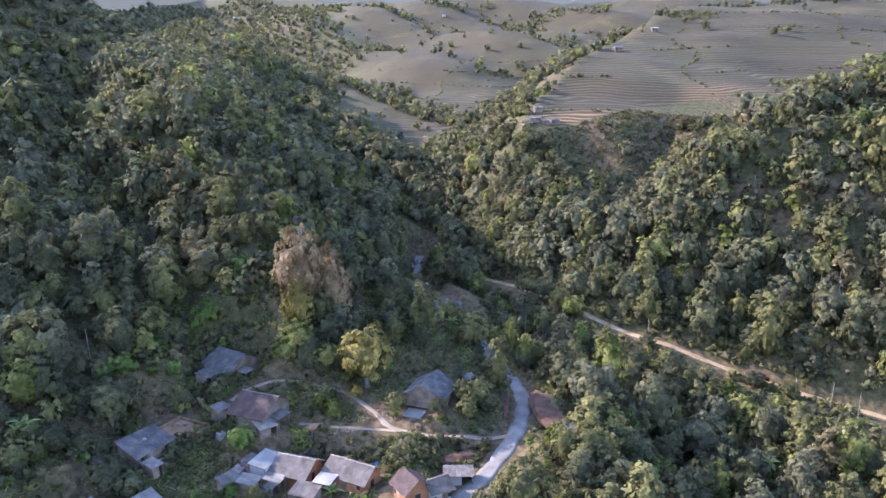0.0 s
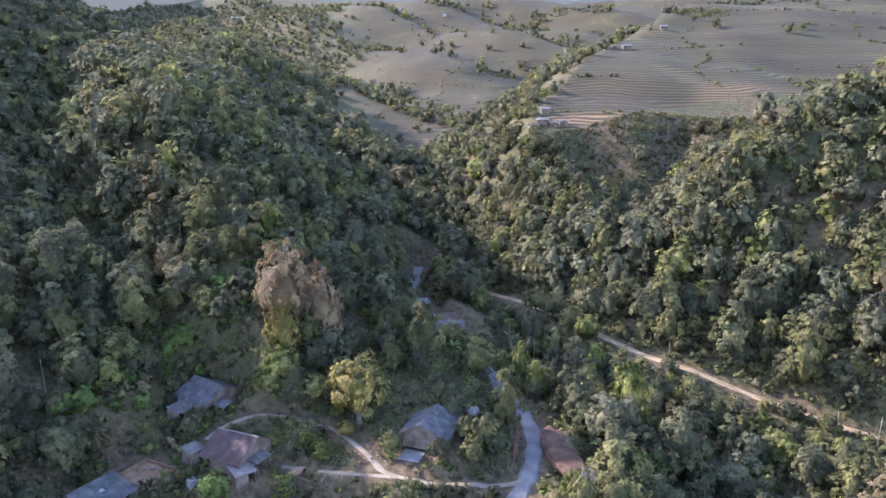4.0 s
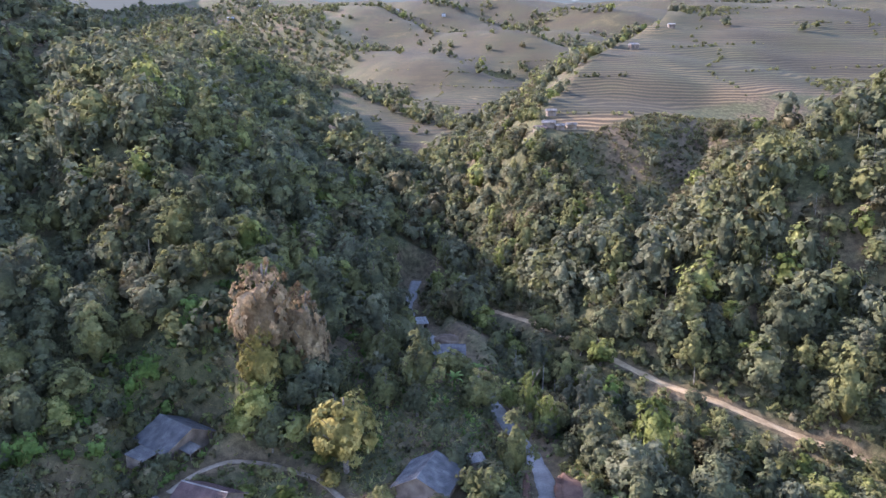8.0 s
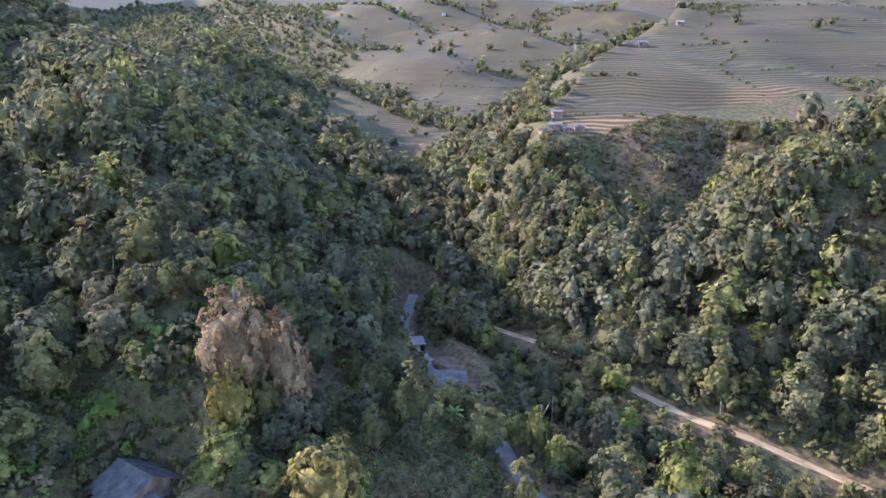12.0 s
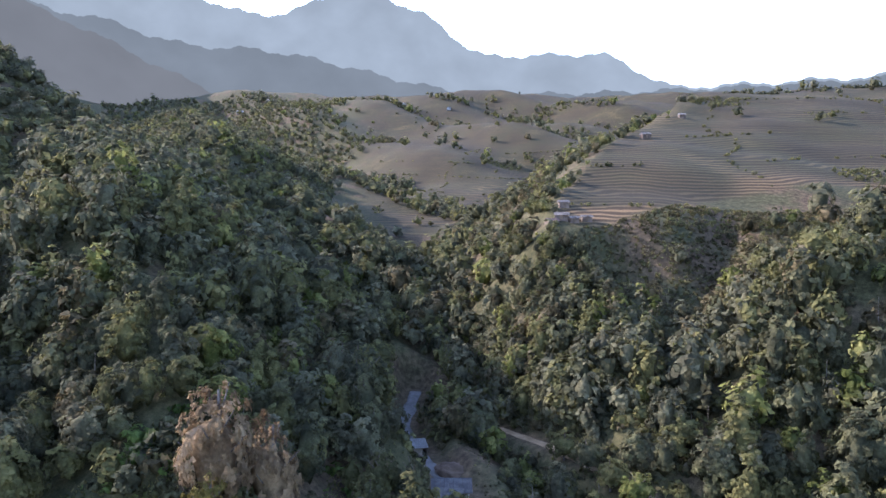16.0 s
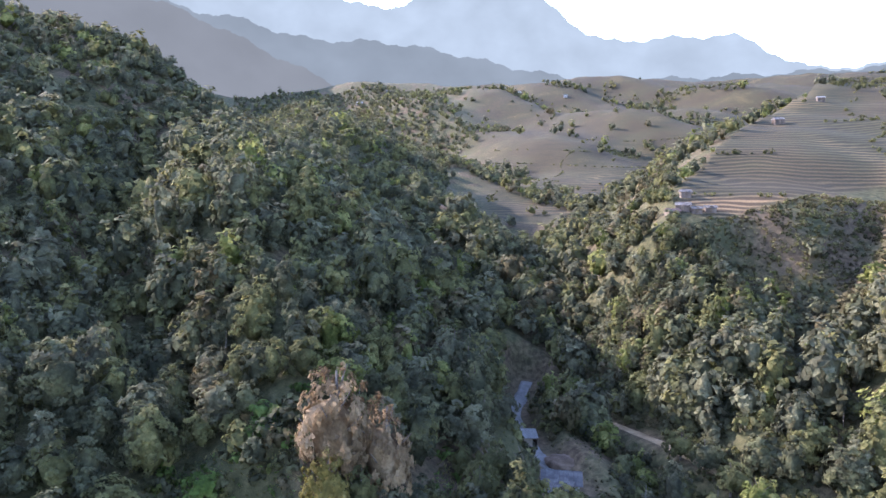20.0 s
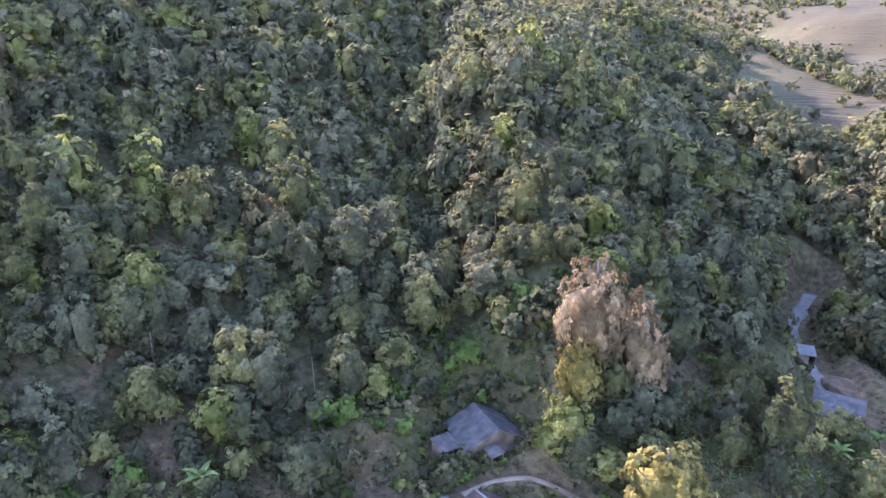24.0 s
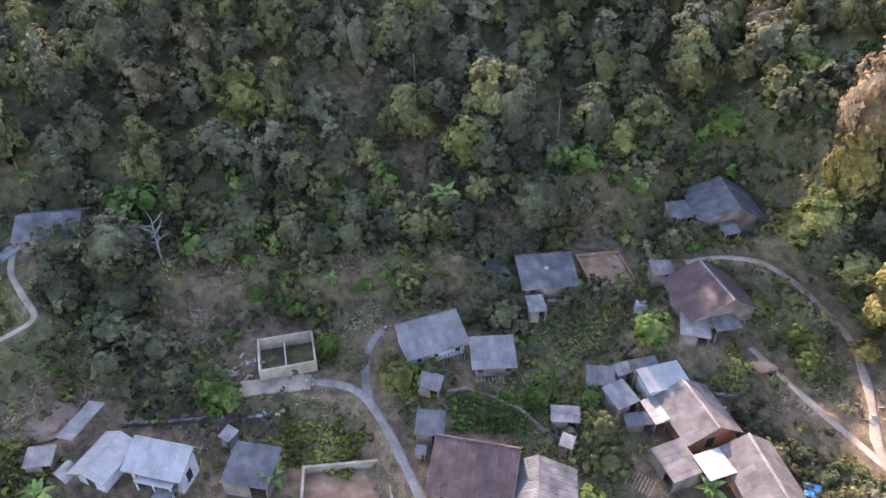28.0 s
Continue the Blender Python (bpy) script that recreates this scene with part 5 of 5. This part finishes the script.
VALLEY_TREES = [
    (63.0, 92.5, 17, 13, "grey", "round"),
    (-19.0, 168.0, 16, 9, "dark", "round"),
    (-21.5, 175.5, 17, 10, "dark", "round"),
    (-20.5, 183.5, 17, 9, "olive", "round"),
    (-24.0, 191.0, 16, 10, "dark", "round"),
    (-27.0, 181.0, 18, 10, "grey", "round"),
    (-16.5, 161.0, 13, 8, "dark", "cone"),
    (81.5, 76.5, 15, 10, "grey", "round"),
    (80.6, 98.1, 7, 7, "olive", "round"),
    (15.1, 53.5, 14, 11, "olive", "round"),
    (36.3, 96.4, 9, 8, "grey", "round"),
    (35.8, 77.5, 10, 9, "dark", "round"),
    (41.5, 70.2, 9, 8, "fresh", "round"),
    (10.1, 54.9, 10, 9, "dark", "round"),
    (47.9, 67.4, 10, 7, "scrub", "round"),
    (85.1, 73.1, 9, 9, "fresh", "round"),
    (23.6, 119.0, 12, 5, "gold", "cone"),
    (36.1, 140.6, 15, 7, "gold", "cone"),
    (-74.2, 80.4, 14, 11, "dark", "round"),
    (38.7, 78.5, 8, 7, "fresh", "round"),
    (54.0, 117.2, 8, 8, "dark", "round"),
    (73.1, 100.2, 7, 7, "fresh", "round"),
]
# trees that crowd the road below the roadside house and the lower side of the dirt road
ROADSIDE_TREES = [
    (-5.6, 140.5, 11, 6, "dark", "cone"),
    (-13.0, 143.0, 12, 8, "olive", "round"),
    (5.6, 139.0, 9, 8, "olive", "round"),
    (9.6, 127.0, 5, 6, "dark", "round"),
    (8.0, 132.0, 8, 7, "fresh", "round"),
    (2.0, 133.5, 8, 7, "olive", "round"),
    (16.8, 131.6, 9, 6, "gold", "round"),
    (10.0, 120.5, 4, 5, "dark", "round"),
    (25.5, 122.0, 9, 7, "olive", "round"),
    (26.5, 129.0, 10, 8, "scrub", "round"),
    (31.0, 122.0, 9, 8, "scrub", "round"),
    (31.0, 173.5, 9, 8, "olive", "round"),
    (35.2, 166.0, 10, 8, "dark", "round"),
    (39.0, 158.0, 9, 8, "olive", "round"),
    (43.0, 151.5, 9, 8, "gold", "round"),
    (62.5, 134.0, 5, 5, "dark", "round"),
    (66.5, 130.0, 4, 5, "olive", "round"),
    (87.0, 116.0, 5, 6, "dark", "round"),
    (94.0, 110.0, 5, 6, "olive", "round"),
    (2.8, 98.8, 7, 6, "dark", "round"),
    (5.0, 92.0, 6, 5, "olive", "round"),
]
for row in ROADSIDE_TREES + SPUR_TREES + GARDEN_TREES + BANK_TREES + VALLEY_TREES:
    tree(*row)


def banana_leaf():
    bm = bmesh.new()
    last = None
    for k in range(6):
        s = k / 5
        w = 0.16 * math.sin(math.pi * (0.12 + 0.86 * s)) + 0.01
        x, z = 0.95 * s, 0.55 * s - 0.75 * s * s
        row = [bm.verts.new((x, -w, z + 0.03)), bm.verts.new((x, 0, z)), bm.verts.new((x, w, z + 0.03))]
        if last:
            bm.faces.new((last[0], last[1], row[1], row[0]))
            bm.faces.new((last[1], last[2], row[2], row[1]))
        last = row
    me = bpy.data.meshes.new("leaf")
    bm.to_mesh(me)
    bm.free()
    me.materials.append(leaf_banana)
    return me


def banana_stem():
    bm = bmesh.new()
    bmesh.ops.create_cone(bm, segments=8, radius1=0.05, radius2=0.03, depth=0.6, matrix=Matrix.Translation((0, 0, 0.27)))
    me = bpy.data.meshes.new("stem")
    bm.to_mesh(me)
    bm.free()
    me.materials.append(leaf_banana)
    return me


BANANA_LEAF, BANANA_STEM = banana_leaf(), banana_stem()


def banana(x, y, high, wide):
    r = random.Random(int(x * 7 + y * 3))
    t = thing("banana_plant", x, y, float(ground_z(x, y)), 0, "banana plant with long drooping light green leaves", "plant", "banana plants")
    shared("stem", BANANA_STEM, t, Matrix.Diagonal((high, high, high, 1)))
    for k in range(9):
        s = wide * r.uniform(0.5, 0.75)
        shared("leaf", BANANA_LEAF, t, pose(0, 0, high * 0.55, 0, 0, k * 137 + r.uniform(-15, 15)) @ pose(0, 0, 0, 0, -r.uniform(5, 45), 0) @ Matrix.Diagonal((s, s, s * 0.9, 1)))


BANANAS = [
    (-101.1, 37.8, 5, 4),
    (-97.0, 53.1, 5, 4),
    (-86.4, 66.1, 5, 4),
    (-130.7, 7.1, 5, 4),
    (-134.1, 6.2, 5, 4),
    (-63.7, 20.2, 4, 4),
    (-60.9, 19.3, 4, 4),
    (-85.6, 43.0, 3, 3),
    (-75.8, 59.6, 3, 3),
    (-74.7, -7.3, 4, 4),
    (35.1, 79.2, 6, 5),
    (39.1, 82.2, 6, 5),
    (34.0, 92.6, 6, 5),
    (95.2, 129.6, 6, 5),
    (78.1, 85.7, 6, 5),
    (-4.4, 126.2, 5, 4),
    (2.9, 127.2, 5, 4),
    (9.0, 145.0, 6, 5),
    (-85.4, 67.1, 6, 5),
    (-23.0, 64.4, 3.5, 4),
]
for row in BANANAS:
    banana(*row)


def dead_tree(x, y, high):
    """A bare grey tree: trunk and forked branches."""
    r = random.Random(8)
    t = thing("dead_tree", x, y, float(ground_z(x, y)), 0, "bare dead tree with pale grey branches", "tree")
    for k in range(12):
        a, z = k * 2.4, high * (0.3 + 0.05 * k)
        c = bpy.data.curves.new("branch", "CURVE")
        c.dimensions, c.bevel_depth, c.bevel_resolution = "3D", 0.09 if k else 0.2, 1
        pts = [(0, 0, 0), (0.2, 0.1, high * 0.5), (0.1, 0.3, high * 0.85)] if k == 0 else [(0.1, 0.1, z), (math.cos(a) * 1.2, math.sin(a) * 1.2, z + 0.8), (math.cos(a + 0.3) * 2.4, math.sin(a + 0.3) * 2.4, z + r.uniform(1.2, 2.6))]
        s = c.splines.new("POLY")
        s.points.add(2)
        for q, p in zip(s.points, pts):
            q.co = (*p, 1)
        s.points[2].radius = 0.35
        c.materials.append(bark_dead)
        ob = new("trunk" if k == 0 else "branch", c)
        ob.parent = t


bark_dead, bd_tree, bd_p = shader("dead_bark", 0.9, 0.2)
bd_tree.links.new(ramp(bd_tree, noise_of(bd_tree, 2.0, 4), [(0.3, (0.12, 0.112, 0.104)), (0.7, (0.21, 0.2, 0.185))]), bd_p.inputs["Base Color"])
dead_tree(-104.5, 20.5, 8.5)


# ---- scrub, hedges and gardens ----
def clear_of_village(x, y, margin=0.0):
    ok = np.ones(x.shape, bool)
    for px, py, pz, r in PLOTS:
        ok &= np.hypot(x - px, y - py) > r * 0.86 + margin
    for line, half in ((UPPER_PATH, 1.3), (LOWER_PATH, 1.3), (VILLAGE_LANE, 1.8), (SIDE_LANE, 1.8), (FAR_LANE, 1.8), (MAIN_ROAD, 3.0), (DIRT_ROAD, 2.4)):
        ok &= seg_near(x, y, line)[0] > half + margin
    return ok & (((x - 25.4) / 3.2) ** 2 + ((y - 91.5) / 9.5) ** 2 > 1)


SHRUBS = protos(8, 12, 18, 0.95, 0.0, 0.7, True)
BUSHES = protos(8, 5, 7, 0.8)
gx, gy = np.meshgrid(np.arange(-135, 32, 2.0), np.arange(-20, 155, 2.0))
x, y = gx.ravel() + rng.uniform(-0.8, 0.8, gx.size), gy.ravel() + rng.uniform(-0.8, 0.8, gx.size)
cover = 0.5 + 0.5 * np.sin(x * 0.19 + 2.0 * np.sin(y * 0.11)) * np.cos(y * 0.17 + 1.5 * np.sin(x * 0.07))
keep = clear_of_village(x, y, 0.4) & (rng.uniform(size=len(x)) < 0.45 + 0.65 * cover - 0.6 * bare_soil(x, y)) & (wood_mask(x, y) < 0.5)
x, y, cover = x[keep], y[keep], cover[keep]
high_band = step01(-0.87 * x + 0.5 * y, 82, 98)
size = rng.uniform(0.7, 2.1, len(x)) * (0.75 + 0.6 * cover) * (1 + 0.8 * high_band)
tone = rng.uniform(size=len(x))
for lo, hi, m, label in ((0.0, 0.3, leaf_dark, "dark green scrub between the houses"), (0.3, 0.56, leaf_olive, "olive green scrub between the houses"), (0.56, 0.74, leaf_scrub, "dry brownish scrub between the houses"), (0.74, 0.92, leaf_fresh, "fresh green weeds between the houses"), (0.92, 1.0, leaf_gold, "yellowish weeds between the houses")):
    sel = (tone >= lo) & (tone < hi)
    plant_many("scrub", BUSHES, x[sel], y[sel], ground_z(x[sel], y[sel]) - 0.05, size[sel], m, label, "scrub")

# the belt of tall shrubs between the village and the woods
gx, gy = np.meshgrid(np.arange(-150, 0, 3.3), np.arange(-20, 130, 3.3))
x, y = gx.ravel() + rng.uniform(-1.5, 1.5, gx.size), gy.ravel() + rng.uniform(-1.5, 1.5, gx.size)
a = -0.87 * x + 0.5 * y
keep = clear_of_village(x, y, 1.6) & ~((x > -54) & (y > 97)) & (a > 84) & (a < 116) & (rng.uniform(size=len(x)) < 0.55 + 0.35 * step01(a, 88, 112) - 0.75 * bare_soil(x, y))
x, y, a = x[keep], y[keep], a[keep]
size = rng.uniform(2.2, 6.2, len(x)) * (0.75 + 0.4 * step01(a, 90, 114))
tone = rng.uniform(size=len(x)) + 0.12 * np.sin(x * 0.12 + y * 0.1)
for lo, hi, m, label in ((-1, 0.42, leaf_dark, "dark green shrubs at the foot of the woods"), (0.42, 0.66, leaf_olive, "olive shrubs at the foot of the woods"), (0.66, 0.9, leaf_fresh, "fresh green shrubs at the foot of the woods"), (0.9, 2, leaf_scrub, "dry brown shrubs at the foot of the woods")):
    sel = (tone >= lo) & (tone < hi)
    plant_many("scrub", SHRUBS, x[sel], y[sel], ground_z(x[sel], y[sel]) - 0.1, size[sel], m, label, "scrub")


def garden(x0, y0, ang, long, wide, gap, m, label):
    """Rows of low plants."""
    u, v = np.meshgrid(np.arange(-long / 2, long / 2, gap), np.arange(-wide / 2, wide / 2, gap * 1.3))
    u, v = u.ravel() + rng.uniform(-0.15, 0.15, u.size), v.ravel() + rng.uniform(-0.15, 0.15, u.size)
    c, s = math.cos(radians(ang)), math.sin(radians(ang))
    x, y = x0 + c * u - s * v, y0 + s * u + c * v
    plant_many("vegetable_garden", BUSHES, x, y, ground_z(x, y) - 0.05, rng.uniform(0.7, 1.5, len(x)), m, label, "garden")


garden(-50.5, 50.5, 50, 12, 5.5, 0.8, leaf_fresh, "rows of leafy green vegetables inside a stone wall")
garden(-63.0, 27.0, 40, 13, 7, 0.75, leaf_mustard, "plot of yellow green mustard plants")
garden(-82.0, -9.0, 40, 9, 6, 0.8, leaf_mustard, "plot of yellowish green plants beside a shed")
garden(-32.8, 83.6, 20, 5, 3.4, 0.7, leaf_mustard, "small plot of yellow green plants by a path")
garden(-53.5, 72.0, 60, 10, 8, 0.9, leaf_olive, "overgrown olive garden plot between the houses")
garden(-16.0, 108.0, 0, 8, 4, 0.8, leaf_fresh, "patch of fresh green plants under trees")

# low growth on the cleared slope between fields and woods, and along the wood's foot
x, y = rng.uniform(50, 150, 5200), rng.uniform(198, 268, 5200)
keep = (field_share(x, y) < 0.3)
x, y = x[keep], y[keep]
tone = rng.uniform(size=len(x)) + 0.3 * np.sin(x * 0.11) * np.sin(y * 0.14)
for lo, hi, m, label in ((-1, 0.5, leaf_scrub, "dry scrub below the terraced fields"), (0.5, 0.93, leaf_olive, "low olive scrub below the terraced fields"), (0.93, 2, leaf_hay, "tussocks of dry grass below the terraced fields")):
    sel = (tone >= lo) & (tone < hi)
    plant_many("scrub", BUSHES, x[sel], y[sel], ground_z(x[sel], y[sel]) - 0.1, rng.uniform(0.6, 1.7, sel.sum()), m, label, "scrub")
x, y = rng.uniform(24, 110, 1500), rng.uniform(55, 170, 1500)
keep = clear_of_village(x, y, 1.0) & (x < 0.68 * (y + 66) + 6)
x, y = x[keep], y[keep]
plant_many("scrub", BUSHES, x, y, ground_z(x, y) - 0.1, rng.uniform(1.4, 3.4, len(x)), leaf_olive, "olive undergrowth of the valley floor", "scrub")
x, y = rng.uniform(-80, 420, 60000), rng.uniform(230, 900, 60000)
z = ground_z(x, y)
line = np.mod(z + 3 * np.sin(x * 0.02), 17.0)
hedge = (line < 0.5) & (np.sin(x * 0.028 + np.floor(z / 17.0) * 1.7) > -0.2)
clump = (np.sin(x * 0.023) * np.sin(y * 0.031 + 1) > 0.86) & (rng.uniform(size=len(x)) < 0.7)
gully = (np.abs(np.mod(x - 0.25 * y + 6 * np.sin(y * 0.06), 120) - 60) < 1.2) & (rng.uniform(size=len(x)) < 0.5)
keep = (field_share(x, y) > 0.5) & (hedge | clump | gully)
x, y, z = x[keep], y[keep], z[keep]
plant_many("scrub", BUSHES, x, y, z - 0.1, rng.uniform(0.9, 2.6, len(x)), leaf_olive, "bushes along the field terraces", "scrub")
x, y = rng.uniform(190, 420, 110), rng.uniform(585, 612, 110)
plant_many("scrub", BUSHES, x, y, ground_z(x, y) - 0.2, rng.uniform(2.0, 5.5, len(x)), leaf_dark, "dark bushes along the skyline of the fields", "scrub")
# dark bushes on the bank below the footpath
x, y = rng.uniform(-30, 14, 420), rng.uniform(72.5, 79.5, 420)
keep = clear_of_village(x, y, 0.3)
x, y = x[keep], y[keep]
tone = rng.uniform(size=len(x))
for lo, hi, m, label in ((0, 0.5, leaf_dark, "dark bushes on the bank below the footpath"), (0.5, 0.8, leaf_olive, "olive bushes on the bank below the footpath"), (0.8, 1, leaf_scrub, "brown bushes on the bank below the footpath")):
    sel = (tone >= lo) & (tone < hi)
    plant_many("scrub", SHRUBS, x[sel], y[sel], ground_z(x[sel], y[sel]) - 0.1, rng.uniform(1.0, 2.6, sel.sum()), m, label, "scrub")

# shrubs that crowd the banks of both roads
x, y = rng.uniform(-30, 120, 4200), rng.uniform(100, 222, 4200)
near = np.minimum(seg_near(x, y, MAIN_ROAD)[0] - 0.3, seg_near(x, y, DIRT_ROAD)[0])
keep = (near > 3.0) & (near < 16) & clear_of_village(x, y, 1.2) & (np.hypot(x - 2.5, y - 170.5) > 6) & (y > 118 - 0.25 * np.clip(x - 30, 0, 90))
x, y = x[keep], y[keep]
z = ground_z(x, y)
size = under_road(x, y, z, rng.uniform(1.8, 5.0, len(x)))
tone = rng.uniform(size=len(x))
for lo, hi, m, label in ((0, 0.4, leaf_dark, "dark green shrubs on the road banks"), (0.4, 0.75, leaf_olive, "olive shrubs on the road banks"), (0.75, 1, leaf_scrub, "dry brown shrubs on the road banks")):
    sel = (tone >= lo) & (tone < hi)
    plant_many("scrub", BUSHES, x[sel], y[sel], z[sel] - 0.1, size[sel], m, label, "scrub")

# trunks that show pale between the crowns
def pale_trunks(count, x0, x1, y0, y1):
    x, y = rng.uniform(x0, x1, count), rng.uniform(y0, y1, count)
    keep = (wood_mask(x, y) > 0.5) & clear_of_village(x, y, 0.5)
    x, y = x[keep], y[keep]
    z = ground_z(x, y)
    a = np.arange(5) * 2 * math.pi / 5
    h, w = rng.uniform(6, 10, len(x)), rng.uniform(0.1, 0.2, len(x))
    lean = rng.normal(size=(len(x), 2)) * 0.4
    low = np.stack([x[:, None] + w[:, None] * np.cos(a), y[:, None] + w[:, None] * np.sin(a), np.repeat(z[:, None] - 0.3, 5, 1)], -1)
    top = np.stack([x[:, None] + lean[:, :1] + 0.5 * w[:, None] * np.cos(a), y[:, None] + lean[:, 1:] + 0.5 * w[:, None] * np.sin(a), np.repeat((z + h)[:, None], 5, 1)], -1)
    co = np.concatenate([low, top], 1).reshape(-1, 3)
    k = np.arange(5)
    one = np.stack([k, (k + 1) % 5, (k + 1) % 5 + 5, k + 5], -1)
    quads = (one[None] + np.arange(len(x))[:, None, None] * 10).reshape(-1, 4)
    me = mesh_of("trunks", co, np.zeros((0, 3), int), quads, bark_pale)
    tagged(new("trunks", me), "thin pale trunks standing in the woods", "trunks", kind="stuff")


bark_pale, bp_tree, bp_p = shader("pale_bark", 0.85, 0.2)
bp_tree.links.new(ramp(bp_tree, noise_of(bp_tree, 1.5, 4), [(0.3, (0.12, 0.108, 0.09)), (0.7, (0.23, 0.21, 0.175))]), bp_p.inputs["Base Color"])
pale_trunks(80, 20, 130, 60, 210)
pale_trunks(14, -120, -20, 60, 240)


# ---- grass and weeds, blade by blade, on the open ground ----
def tufts(x, y, lo, hi, material, label):
    n = len(x)
    z = ground_z(x, y)
    quads = []
    for k in range(3):
        a = rng.uniform(0, 2 * math.pi, n)
        h, w = rng.uniform(lo, hi, n), rng.uniform(0.12, 0.3, n) * (lo + hi)
        lean = rng.normal(size=(n, 2)) * 0.9 * h[:, None]
        ux, uy = np.cos(a) * w, np.sin(a) * w
        base = np.stack([x, y, z - 0.05], -1)
        side = np.stack([ux, uy, 0 * ux], -1)
        top = base + np.stack([lean[:, 0], lean[:, 1], h], -1)
        quads.append(np.stack([base - side, base + side, top + side * 0.25, top - side * 0.25], 1))
    co = np.concatenate(quads).reshape(-1, 3)
    me = mesh_of("grass", co, np.zeros((0, 3), int), np.arange(len(co)).reshape(-1, 4), material)
    return tagged(new("grass", me), label, "grass", kind="stuff")


gx, gy = np.meshgrid(np.arange(-130, 30, 0.85), np.arange(-18, 152, 0.85))
x, y = gx.ravel() + rng.uniform(-0.5, 0.5, gx.size), gy.ravel() + rng.uniform(-0.5, 0.5, gx.size)
bare = bare_share(x, y)
keep = clear_of_village(x, y, -0.3) & (rng.uniform(size=len(x)) < 0.95 - 1.0 * bare) & (wood_mask(x, y) < 0.6)
x, y = x[keep], y[keep]
pick = rng.uniform(size=len(x)) + 0.25 * np.sin(x * 0.1) * np.cos(y * 0.12)
for lo, hi, m, label in ((-1, 0.42, leaf_hay, "dry straw-coloured grass on the slopes"), (0.42, 0.78, leaf_grass, "olive grass on the slopes"), (0.78, 2, leaf_weed, "fresh green weeds on the slopes")):
    sel = (pick >= lo) & (pick < hi)
    tufts(x[sel], y[sel], 0.25, 0.7, m, label)
x, y = rng.uniform(-115, 0, 26000), rng.uniform(-15, 100, 26000)
keep = clear_of_village(x, y, 0.0) & (rng.uniform(size=len(x)) < bare_soil(x, y) - 0.1)
tufts(x[keep], y[keep], 0.25, 0.75, leaf_straw, "dead pinkish brown grass on bare soil")
